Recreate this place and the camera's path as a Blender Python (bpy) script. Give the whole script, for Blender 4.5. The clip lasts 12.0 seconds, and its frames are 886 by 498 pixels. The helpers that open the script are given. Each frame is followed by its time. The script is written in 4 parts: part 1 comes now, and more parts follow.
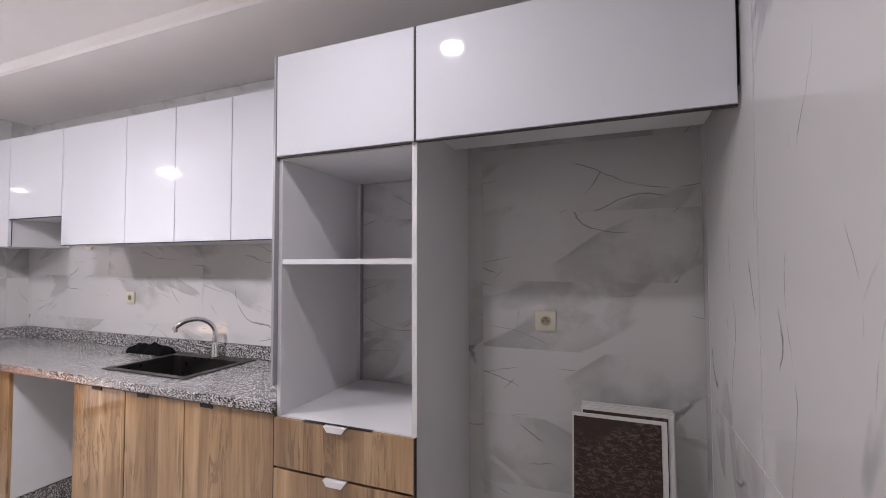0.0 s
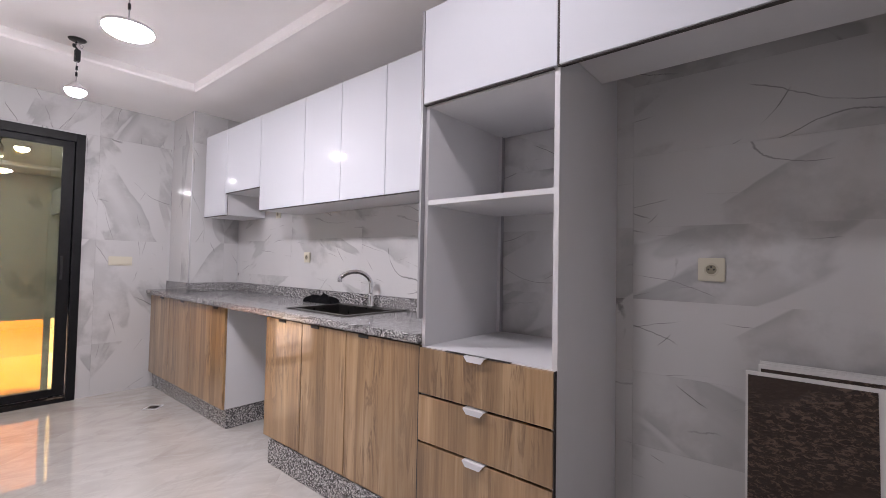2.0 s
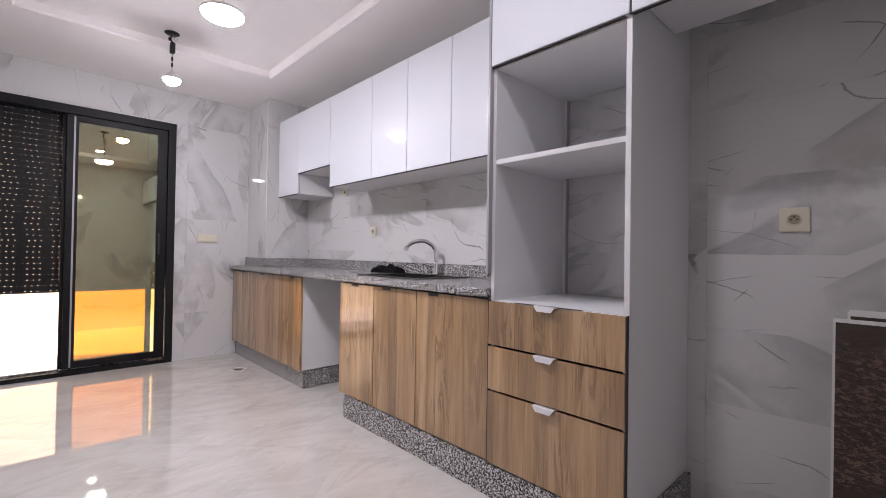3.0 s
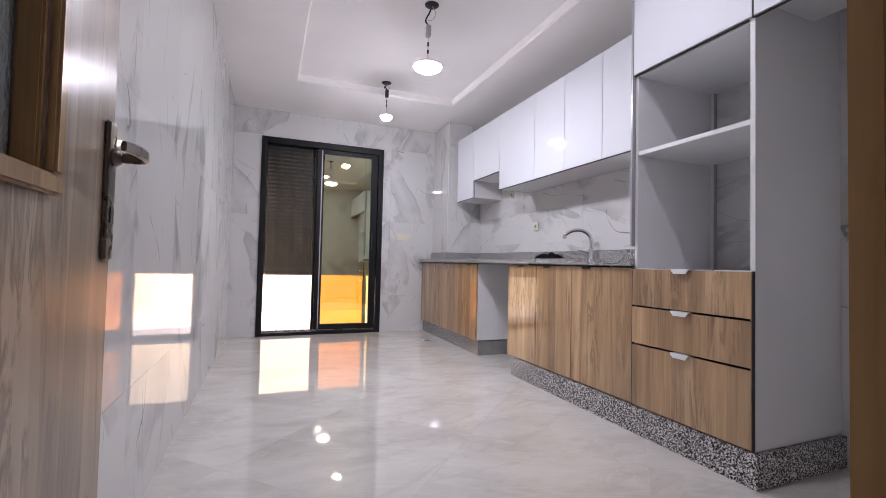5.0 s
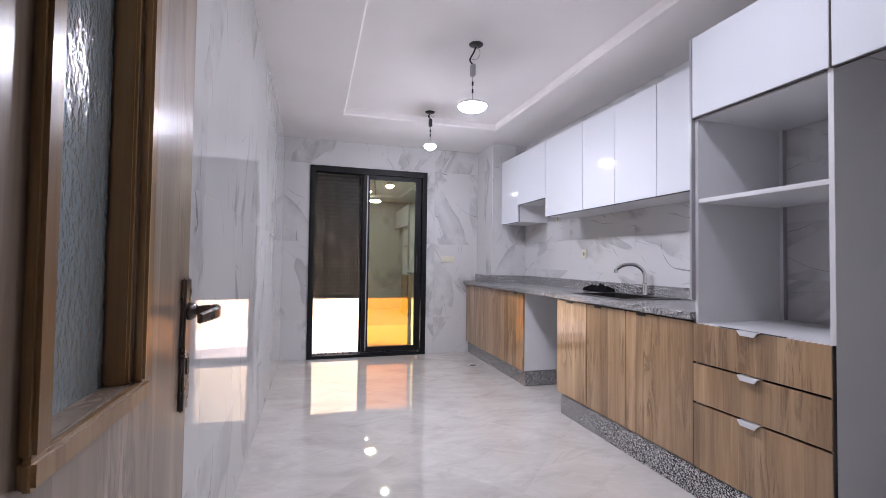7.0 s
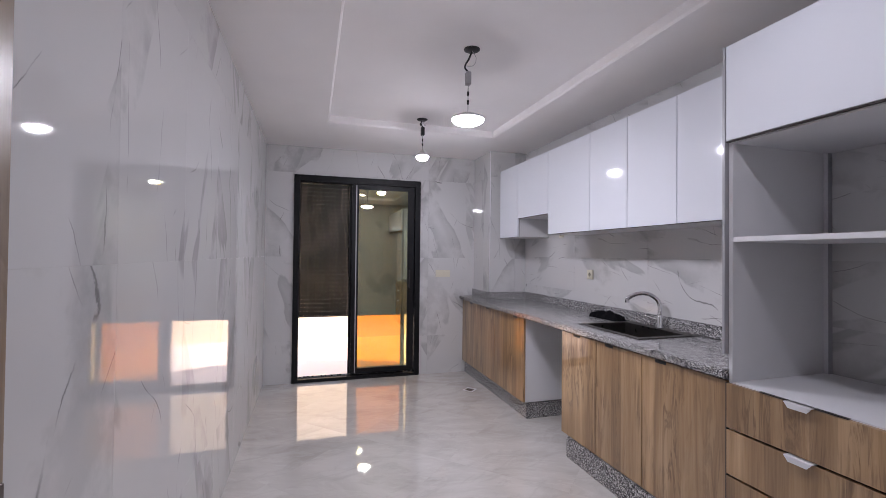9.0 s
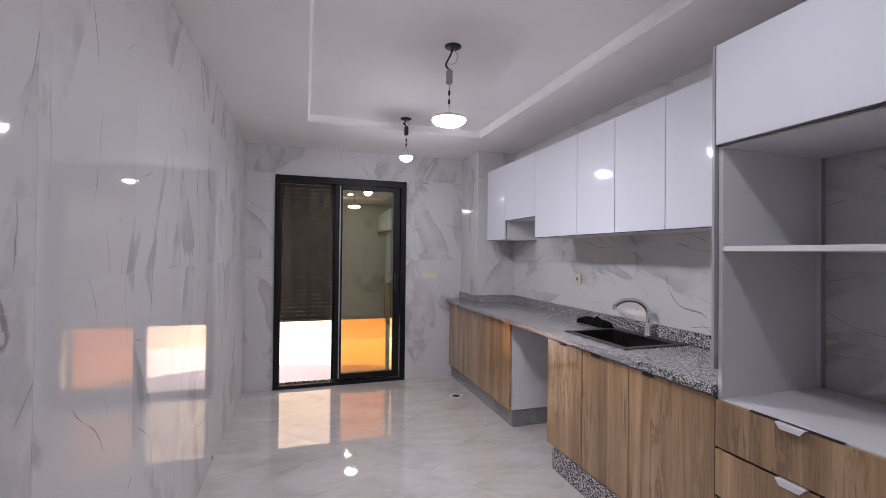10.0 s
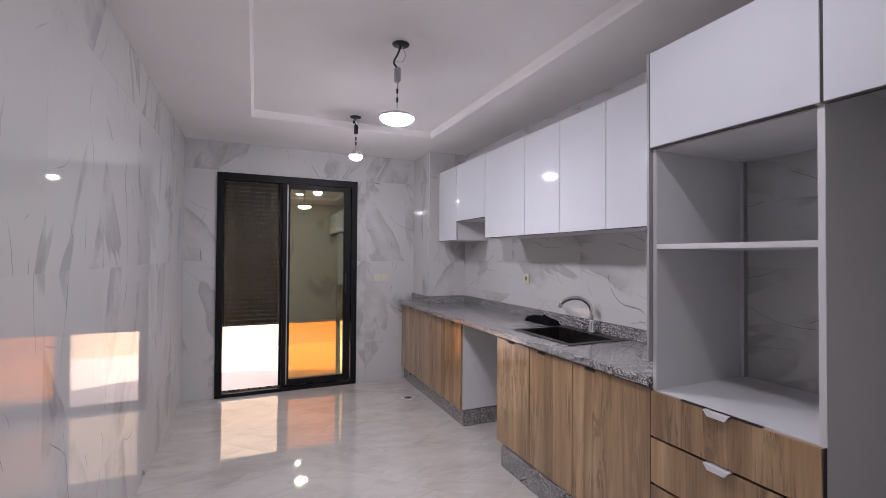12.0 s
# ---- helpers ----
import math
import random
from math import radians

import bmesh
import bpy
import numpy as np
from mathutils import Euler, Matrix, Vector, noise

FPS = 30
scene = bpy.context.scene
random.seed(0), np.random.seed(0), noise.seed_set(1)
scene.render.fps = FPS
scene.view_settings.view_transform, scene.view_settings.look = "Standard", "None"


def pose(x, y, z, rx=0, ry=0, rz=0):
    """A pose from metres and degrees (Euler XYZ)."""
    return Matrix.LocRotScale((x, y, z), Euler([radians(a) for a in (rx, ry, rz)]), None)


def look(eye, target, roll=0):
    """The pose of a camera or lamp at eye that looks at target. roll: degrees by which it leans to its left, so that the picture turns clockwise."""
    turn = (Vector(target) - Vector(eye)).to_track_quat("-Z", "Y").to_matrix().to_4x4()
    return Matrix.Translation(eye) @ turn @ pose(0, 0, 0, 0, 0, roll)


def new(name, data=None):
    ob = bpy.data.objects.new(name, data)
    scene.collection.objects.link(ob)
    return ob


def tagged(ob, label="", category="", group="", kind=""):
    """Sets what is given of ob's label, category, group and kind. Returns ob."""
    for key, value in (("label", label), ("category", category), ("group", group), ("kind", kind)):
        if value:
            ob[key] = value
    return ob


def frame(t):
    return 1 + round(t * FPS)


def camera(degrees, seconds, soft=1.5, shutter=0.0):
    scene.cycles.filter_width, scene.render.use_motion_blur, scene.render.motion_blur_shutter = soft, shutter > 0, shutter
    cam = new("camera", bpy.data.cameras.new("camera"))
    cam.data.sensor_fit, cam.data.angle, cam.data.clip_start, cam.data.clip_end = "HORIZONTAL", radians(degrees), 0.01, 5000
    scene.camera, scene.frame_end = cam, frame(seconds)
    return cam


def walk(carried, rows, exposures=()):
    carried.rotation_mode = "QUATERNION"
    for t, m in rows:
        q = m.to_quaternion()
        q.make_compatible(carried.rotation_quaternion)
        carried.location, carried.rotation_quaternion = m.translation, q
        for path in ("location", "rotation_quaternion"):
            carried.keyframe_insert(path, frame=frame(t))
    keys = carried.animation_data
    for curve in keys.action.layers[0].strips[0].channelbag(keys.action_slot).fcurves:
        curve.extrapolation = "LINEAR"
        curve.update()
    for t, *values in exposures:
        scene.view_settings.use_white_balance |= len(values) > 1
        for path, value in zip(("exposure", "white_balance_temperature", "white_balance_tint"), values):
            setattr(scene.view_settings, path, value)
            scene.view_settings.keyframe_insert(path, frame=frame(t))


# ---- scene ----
cam = camera(91.2, 12.0, soft=0.85)
PATH = [
    (0, (0.092, 0.038, 1.447), (-0.639, 1.899, 1.516), -0.1),
    (0.5, (0.062, 0.055, 1.411), (-0.666, 1.917, 1.484), 0.0),
    (1, (0.069, 0.069, 1.362), (-0.792, 1.873, 1.438), 0.4),
    (1.5, (0.093, 0.062, 1.302), (-1.033, 1.713, 1.372), 0.9),
    (2, (0.089, 0.054, 1.203), (-1.195, 1.587, 1.266), 1.1),
    (2.5, (0.074, 0.001, 1.09), (-1.31, 1.443, 1.154), 1.3),
    (2.7, (0.071, -0.017, 1.076), (-1.345, 1.394, 1.114), 1.1),
    (4.3, (0.43, -0.293, 0.906), (-1.263, 0.769, 0.975), 1.1),
    (4.5, (0.496, -0.33, 0.901), (-1.26, 0.626, 0.966), 1.2),
    (5, (0.588, -0.376, 0.855), (-1.267, 0.369, 0.919), 1.3),
    (5.5, (0.613, -0.408, 0.812), (-1.277, 0.242, 0.876), 1.2),
    (6, (0.608, -0.417, 0.852), (-1.296, 0.192, 0.912), 1.0),
    (6.5, (0.596, -0.402, 0.986), (-1.317, 0.179, 1.046), 0.9),
    (7, (0.571, -0.415, 1.138), (-1.347, 0.151, 1.194), 0.8),
    (7.2, (0.536, -0.42, 1.193), (-1.38, 0.151, 1.243), 0.9),
    (9, (0.267, -0.295, 1.376), (-1.647, 0.283, 1.405), 0.6),
    (9.5, (0.208, -0.225, 1.4), (-1.702, 0.368, 1.424), 0.6),
    (10, (0.183, -0.192, 1.426), (-1.722, 0.417, 1.446), 0.6),
    (10.5, (0.185, -0.172, 1.407), (-1.716, 0.449, 1.432), 0.6),
    (11, (0.183, -0.166, 1.405), (-1.706, 0.491, 1.435), 0.6),
    (11.5, (0.18, -0.146, 1.41), (-1.679, 0.592, 1.44), 0.4),
    (12, (0.182, -0.147, 1.411), (-1.651, 0.652, 1.443), 0.4),
]
EXPOSURES = [(0.0, 2.38, 7000, 23), (2.5, 2.42, 6900, 24), (5.5, 2.45, 6500, 22), (7.0, 2.42, 6350, 22), (9.0, 1.99, 6500, 23), (12.0, 1.88, 6700, 24)]
walk(cam, [(t, look(eye, target, roll)) for t, eye, target, roll in PATH], EXPOSURES)

# ---- light ----
world = bpy.data.worlds.new("sky")
scene.world = world
world.use_nodes = True
wn = world.node_tree
sky = wn.nodes.new("ShaderNodeTexSky")
sky.sky_type = "NISHITA"
sky.sun_disc = False
sky.sun_elevation = radians(49)
sky.sun_rotation = radians(20)
wn.links.new(sky.outputs[0], wn.nodes["Background"].inputs[0])
wn.nodes["Background"].inputs[1].default_value = 0.15
sun_data = bpy.data.lights.new("sun", "SUN")
sun_data.energy, sun_data.angle, sun_data.color = 2.6, radians(0.5), (1.0, 0.95, 0.86)
sun = new("sun", sun_data)
sun.matrix_world = look((-3.5, 7.0, 8.0), (-6.0, 0.5, 0.0))
LAMP_NEAR, LAMP_FAR, LAMP_DOOR = 60.0, 68.0, 92.0

# ---- node helpers ----
def shade(name, color=(0.8, 0.8, 0.8), rough=0.5, metal=0.0, **more):
    m = bpy.data.materials.new(name)
    m.use_nodes = True
    b = m.node_tree.nodes["Principled BSDF"]
    b.inputs["Base Color"].default_value = (*color, 1)
    b.inputs["Roughness"].default_value = rough
    b.inputs["Metallic"].default_value = metal
    for k, v in more.items():
        b.inputs[k.replace("_", " ")].default_value = v
    return m, m.node_tree, b


def ramp(nt, src, stops):
    n = nt.nodes.new("ShaderNodeValToRGB")
    els = n.color_ramp.elements
    while len(els) < len(stops):
        els.new(0.5)
    for e, (p, c) in zip(els, stops):
        e.position = p
        e.color = (*c, 1) if len(c) == 3 else c
    nt.links.new(src, n.inputs[0])
    return n.outputs[0]


def mixc(nt, fac, a, b, mode="MIX"):
    n = nt.nodes.new("ShaderNodeMix")
    n.data_type, n.blend_type = "RGBA", mode
    for sock, v in ((n.inputs[0], fac), (n.inputs[6], a), (n.inputs[7], b)):
        if isinstance(v, (int, float)):
            sock.default_value = v
        elif isinstance(v, tuple):
            sock.default_value = (*v, 1)
        else:
            nt.links.new(v, sock)
    return n.outputs[2]


def math_node(nt, op, a, b=0.0):
    n = nt.nodes.new("ShaderNodeMath")
    n.operation = op
    for sock, v in ((n.inputs[0], a), (n.inputs[1], b)):
        if isinstance(v, (int, float)):
            sock.default_value = v
        else:
            nt.links.new(v, sock)
    return n.outputs[0]


def coords(nt, scale=(1, 1, 1), turn=(0, 0, 0), spread=0.0):
    """Object coordinates, shifted by a random amount for each object, turned and stretched."""
    tc = nt.nodes.new("ShaderNodeTexCoord").outputs["Object"]
    if spread:
        rnd = nt.nodes.new("ShaderNodeObjectInfo").outputs["Random"]
        cx = nt.nodes.new("ShaderNodeCombineXYZ")
        nt.links.new(math_node(nt, "MULTIPLY", rnd, spread), cx.inputs[0])
        nt.links.new(math_node(nt, "MULTIPLY", rnd, spread * 2.7), cx.inputs[1])
        nt.links.new(math_node(nt, "MULTIPLY", rnd, spread * 1.3), cx.inputs[2])
        add = nt.nodes.new("ShaderNodeVectorMath")
        nt.links.new(tc, add.inputs[0])
        nt.links.new(cx.outputs[0], add.inputs[1])
        tc = add.outputs[0]
    if any(turn):
        rot = nt.nodes.new("ShaderNodeMapping")
        rot.inputs["Rotation"].default_value = [radians(a) for a in turn]
        nt.links.new(tc, rot.inputs[0])
        tc = rot.outputs[0]
    mp = nt.nodes.new("ShaderNodeMapping")
    mp.inputs["Scale"].default_value = scale
    nt.links.new(tc, mp.inputs[0])
    return mp.outputs[0]


def noise_tex(nt, vec, scale, detail=3.0, rough=0.5, distort=0.0):
    n = nt.nodes.new("ShaderNodeTexNoise")
    n.inputs["Scale"].default_value, n.inputs["Detail"].default_value = scale, detail
    n.inputs["Roughness"].default_value, n.inputs["Distortion"].default_value = rough, distort
    nt.links.new(vec, n.inputs["Vector"])
    return n.outputs[0]


def bump(nt, b, height, strength, dist=0.002):
    n = nt.nodes.new("ShaderNodeBump")
    n.inputs["Strength"].default_value, n.inputs["Distance"].default_value = strength, dist
    nt.links.new(height, n.inputs["Height"])
    nt.links.new(n.outputs[0], b.inputs["Normal"])


# ---- materials ----
def marble_tile():
    """Polished porcelain in Calacatta style: soft grey brush bands with one crisp side and fine broken veins, mirrored at random from tile to tile."""
    m, nt, b = shade("polished_marble_tile", rough=0.05, IOR=1.68)
    tc = nt.nodes.new("ShaderNodeTexCoord").outputs["Object"]
    rnd = nt.nodes.new("ShaderNodeObjectInfo").outputs["Random"]
    turned = math_node(nt, "GREATER_THAN", math_node(nt, "FRACT", math_node(nt, "MULTIPLY", rnd, 13.7)), 0.5)
    flip = math_node(nt, "SUBTRACT", math_node(nt, "MULTIPLY", turned, 2.0), 1.0)
    mirror = nt.nodes.new("ShaderNodeCombineXYZ")
    mirror.inputs[0].default_value = mirror.inputs[2].default_value = 1.0
    nt.links.new(flip, mirror.inputs[1])
    shift = nt.nodes.new("ShaderNodeCombineXYZ")
    for k, amount in enumerate((41.0, 97.0, 23.0)):
        nt.links.new(math_node(nt, "MULTIPLY", rnd, amount), shift.inputs[k])
    place = nt.nodes.new("ShaderNodeVectorMath")
    place.operation = "MULTIPLY_ADD"
    for k, src in enumerate((tc, mirror.outputs[0], shift.outputs[0])):
        nt.links.new(src, place.inputs[k])
    v = place.outputs[0]

    def slanted(angle, scale=(1, 1, 1)):
        rot = nt.nodes.new("ShaderNodeMapping")
        rot.inputs["Rotation"].default_value = (0, 0, radians(angle))
        nt.links.new(v, rot.inputs[0])
        mp = nt.nodes.new("ShaderNodeMapping")
        mp.inputs["Scale"].default_value = scale
        nt.links.new(rot.outputs[0], mp.inputs[0])
        return mp.outputs[0]

    col = ramp(nt, noise_tex(nt, v, 1.1, 4), [(0.3, (0.585, 0.582, 0.58)), (0.7, (0.625, 0.622, 0.62))])
    # broad grey bands, crisp on one side and fading on the other
    for angle, scale, lo, depth in ((-27, (0.75, 2.9, 1), 0.58, 0.68), (-21, (0.6, 2.3, 1), 0.62, 0.5), (-24, (0.5, 1.6, 1), 0.60, 0.55)):
        n = noise_tex(nt, slanted(angle, scale), 1.0, 4, 0.42, 0.25)
        band = ramp(nt, n, [(lo, (0, 0, 0)), (lo + 0.012, (depth,) * 3), (lo + 0.07, (depth * 0.6,) * 3), (lo + 0.15, (depth * 0.15,) * 3)])
        patch = ramp(nt, noise_tex(nt, v, 2.6, 5, 0.6), [(0.44, (0.0,) * 3), (0.56, (1, 1, 1))])
        col = mixc(nt, math_node(nt, "MULTIPLY", band, patch), col, (0.355, 0.352, 0.352))
    # fine broken veins, nearly straight, at a few slants
    for angle, per_metre, sway, width, keep, depth in ((-9, 3.4, 1.8, 0.0085, 0.52, 0.8), (-30, 2.2, 1.4, 0.0085, 0.555, 0.9), (14, 2.8, 1.6, 0.0075, 0.54, 0.75), (-52, 2.0, 1.2, 0.0075, 0.585, 0.85)):
        vec = slanted(angle)
        sep = nt.nodes.new("ShaderNodeSeparateXYZ")
        nt.links.new(vec, sep.inputs[0])
        wide = math_node(nt, "MULTIPLY", noise_tex(nt, slanted(angle, (0.9, 1.5, 1)), 1.6, 1), sway)
        fine = math_node(nt, "MULTIPLY", noise_tex(nt, vec, 16, 4, 0.65), 0.055 * per_metre / 3)
        run = math_node(nt, "ADD", math_node(nt, "MULTIPLY", sep.outputs[1], per_metre), math_node(nt, "ADD", wide, fine))
        away = math_node(nt, "ABSOLUTE", math_node(nt, "SUBTRACT", math_node(nt, "FRACT", run), 0.5))
        line = ramp(nt, away, [(0.0, (1, 1, 1)), (width * 0.5, (0.75,) * 3), (width, (0, 0, 0))])
        gaps = ramp(nt, noise_tex(nt, slanted(angle, (1.0, 1.6, 1)), 3.2, 3), [(keep, (0, 0, 0)), (keep + 0.07, (depth,) * 3)])
        col = mixc(nt, math_node(nt, "MULTIPLY", line, gaps), col, (0.19, 0.185, 0.185))
    nt.links.new(col, b.inputs["Base Color"])
    nt.links.new(ramp(nt, noise_tex(nt, v, 6, 3), [(0.3, (0.02,) * 3), (0.8, (0.06,) * 3)]), b.inputs["Roughness"])
    bump(nt, b, noise_tex(nt, v, 3.0, 2), 0.03, 0.003)
    return m


def floor_tile():
    """Polished beige porcelain with soft clouds and pale wisps."""
    m, nt, b = shade("polished_beige_porcelain", rough=0.05, IOR=2.1)
    v = coords(nt, (1, 1, 1), (0, 0, 45), 23.0)
    vs = coords(nt, (2.0, 1.0, 1), (0, 0, 12), 23.0)
    c = noise_tex(nt, vs, 1.5, 7, 0.58, 0.9)
    col = ramp(nt, c, [(0.3, (0.47, 0.445, 0.41)), (0.48, (0.545, 0.52, 0.485)), (0.66, (0.61, 0.59, 0.555))])
    wisp = noise_tex(nt, coords(nt, (5.0, 1.6, 1), (0, 0, 20), 31.0), 2.0, 6, 0.62, 1.6)
    col = mixc(nt, ramp(nt, wisp, [(0.52, (0, 0, 0)), (0.6, (0.3,) * 3), (0.7, (0.05,) * 3)]), col, (0.66, 0.645, 0.615))
    smoke = noise_tex(nt, coords(nt, (3.0, 1.2, 1), (0, 0, -18), 13.0), 2.4, 6, 0.6, 1.2)
    col = mixc(nt, ramp(nt, smoke, [(0.54, (0, 0, 0)), (0.64, (0.25,) * 3), (0.72, (0.05,) * 3)]), col, (0.37, 0.345, 0.315))
    nt.links.new(col, b.inputs["Base Color"])
    nt.links.new(ramp(nt, noise_tex(nt, v, 2.5, 4), [(0.3, (0.018,) * 3), (0.75, (0.06,) * 3)]), b.inputs["Roughness"])
    bump(nt, b, noise_tex(nt, v, 3.5, 2), 0.035, 0.003)
    return m


def oak(name, dark, mid, light, grain="z", rough=0.42):
    m, nt, b = shade(name, rough=rough)
    def sc(a, c):
        return (a, a, c) if grain == "z" else (c, a, a)
    v0 = coords(nt, sc(7.5, 0.35), spread=11.0)
    v1 = coords(nt, sc(12, 0.7), spread=11.0)
    v2 = coords(nt, sc(190, 5), spread=11.0)
    # boards of uneven tone, soft figure, a few dark knots
    wob = noise_tex(nt, v0, 1.0, 2.0)
    sepx = nt.nodes.new("ShaderNodeSeparateXYZ")
    nt.links.new(coords(nt, (1, 1, 1), spread=11.0), sepx.inputs[0])
    cut = math_node(nt, "ADD", math_node(nt, "MULTIPLY", sepx.outputs[0], 10.5), math_node(nt, "MULTIPLY", wob, 1.1))
    white = nt.nodes.new("ShaderNodeTexWhiteNoise")
    white.noise_dimensions = "1D"
    nt.links.new(math_node(nt, "FLOOR", cut), white.inputs["W"])
    g1 = noise_tex(nt, v1, 1.0, 4, 0.55, 0.8)
    g2 = noise_tex(nt, v2, 1.0, 3, 0.6)
    streak = noise_tex(nt, coords(nt, sc(15, 1.6), spread=17.0), 1.0, 4, 0.6, 2.4)
    deep = tuple(0.5 * d + 0.5 * m_ for d, m_ in zip(dark, mid))
    col = ramp(nt, g1, [(0.3, deep), (0.48, mid), (0.66, light)])
    tone = ramp(nt, white.outputs["Value"], [(0.0, (0.66, 0.64, 0.62)), (0.4, (0.92, 0.915, 0.91)), (1.0, (1.15, 1.15, 1.14))])
    col = mixc(nt, 1.0, col, tone, "MULTIPLY")
    knot = ramp(nt, noise_tex(nt, coords(nt, sc(6, 1.8), spread=29.0), 1.0, 2), [(0.46, (0.12,) * 3), (0.6, (1, 1, 1))])
    col = mixc(nt, math_node(nt, "MULTIPLY", knot, ramp(nt, streak, [(0.48, (0, 0, 0)), (0.56, (0.85,) * 3), (0.64, (0.25,) * 3)])), col, dark)
    col = mixc(nt, 0.16, col, ramp(nt, g2, [(0.3, dark), (0.5, mid), (0.66, light)]))
    nt.links.new(col, b.inputs["Base Color"])
    bump(nt, b, g2, 0.12, 0.001)
    return m


def granite():
    m, nt, b = shade("salt_and_pepper_granite", rough=0.14)
    v = coords(nt)
    vor = nt.nodes.new("ShaderNodeTexVoronoi")
    vor.inputs["Scale"].default_value = 230
    nt.links.new(v, vor.inputs["Vector"])
    sep = nt.nodes.new("ShaderNodeSeparateColor")
    nt.links.new(vor.outputs["Color"], sep.inputs[0])
    n = noise_tex(nt, v, 85, 3, 0.6)
    val = math_node(nt, "ADD", math_node(nt, "MULTIPLY", sep.outputs[0], 0.6), math_node(nt, "MULTIPLY", n, 0.55))
    col = ramp(nt, val, [(0.42, (0.016, 0.016, 0.018)), (0.52, (0.075, 0.073, 0.075)), (0.64, (0.30, 0.295, 0.295)), (0.77, (0.66, 0.65, 0.65))])
    nt.links.new(col, b.inputs["Base Color"])
    return m


def paint(name, color, rough=0.6, grit=0.06):
    m, nt, b = shade(name, color, rough)
    v = coords(nt)
    n = noise_tex(nt, v, 1.3, 4)
    lo, hi = tuple(c * 0.95 for c in color), tuple(min(1, c * 1.03) for c in color)
    nt.links.new(ramp(nt, n, [(0.3, lo), (0.7, hi)]), b.inputs["Base Color"])
    bump(nt, b, noise_tex(nt, v, 160, 2), grit, 0.001)
    return m


def lacquer(name, color, rough, wave):
    m, nt, b = shade(name, color, rough)
    b.inputs["Coat Weight"].default_value, b.inputs["Coat Roughness"].default_value = 0.35, 0.03
    v = coords(nt)
    bump(nt, b, noise_tex(nt, v, 9, 2), wave, 0.002)
    nt.links.new(ramp(nt, noise_tex(nt, v, 5, 4), [(0.35, (rough * 0.7,) * 3), (0.75, (rough * 1.6,) * 3)]), b.inputs["Roughness"])
    return m


def melamine(name, color):
    m, nt, b = shade(name, color, 0.38)
    v = coords(nt)
    lo = tuple(c * 0.96 for c in color)
    nt.links.new(ramp(nt, noise_tex(nt, v, 4, 4), [(0.3, lo), (0.7, color)]), b.inputs["Base Color"])
    bump(nt, b, noise_tex(nt, v, 380, 2), 0.08, 0.0006)
    return m


def worn_metal(name, color, rough, metal=1.0):
    m, nt, b = shade(name, color, rough, metal)
    v = coords(nt)
    nt.links.new(ramp(nt, noise_tex(nt, v, 30, 4), [(0.3, (rough * 0.7,) * 3), (0.7, (min(1, rough * 1.4),) * 3)]), b.inputs["Roughness"])
    return m


def window_glass(name, tint, mirror):
    """Solar glass that mirrors part of the light."""
    m = bpy.data.materials.new(name)
    m.use_nodes = True
    nt = m.node_tree
    nt.nodes.remove(nt.nodes["Principled BSDF"])
    clear = nt.nodes.new("ShaderNodeBsdfTransparent")
    clear.inputs[0].default_value = (*tint, 1)
    gloss = nt.nodes.new("ShaderNodeBsdfGlossy")
    gloss.inputs["Roughness"].default_value = 0.004
    gloss.inputs["Color"].default_value = (0.80, 0.92, 0.78, 1)
    mix = nt.nodes.new("ShaderNodeMixShader")
    mix.inputs[0].default_value = mirror
    nt.links.new(clear.outputs[0], mix.inputs[1])
    nt.links.new(gloss.outputs[0], mix.inputs[2])
    nt.links.new(mix.outputs[0], nt.nodes["Material Output"].inputs[0])
    return m


def frosted_glass():
    m, nt, b = shade("frosted_pebbled_glass", (0.50, 0.575, 0.585), 0.07, IOR=1.6)
    b.inputs["Transmission Weight"].default_value = 0.6
    v = coords(nt, (1, 1, 0.6))
    bump(nt, b, noise_tex(nt, v, 120, 2), 0.5, 0.004)
    return m


def glow(name, color, strength):
    m = bpy.data.materials.new(name)
    m.use_nodes = True
    b = m.node_tree.nodes["Principled BSDF"]
    b.inputs["Emission Color"].default_value = (*color, 1)
    b.inputs["Emission Strength"].default_value = strength
    return m


def clay_back():
    """Fired brown underside of a tile with a raised pattern."""
    m, nt, b = shade("brown_fired_clay", (0.05, 0.03, 0.024), 0.55)
    v = coords(nt, (1.6, 1, 3.6))
    n = noise_tex(nt, v, 28, 3, 0.65, 0.9)
    mask = ramp(nt, noise_tex(nt, coords(nt), 4.2, 3), [(0.4, (0.1,) * 3), (0.5, (1, 1, 1))])
    f = math_node(nt, "MULTIPLY", ramp(nt, n, [(0.5, (0, 0, 0)), (0.6, (1, 1, 1))]), mask)
    nt.links.new(mixc(nt, f, (0.036, 0.021, 0.015), (0.15, 0.098, 0.07)), b.inputs["Base Color"])
    bump(nt, b, math_node(nt, "MULTIPLY", n, mask), 1.0, 0.012)
    return m


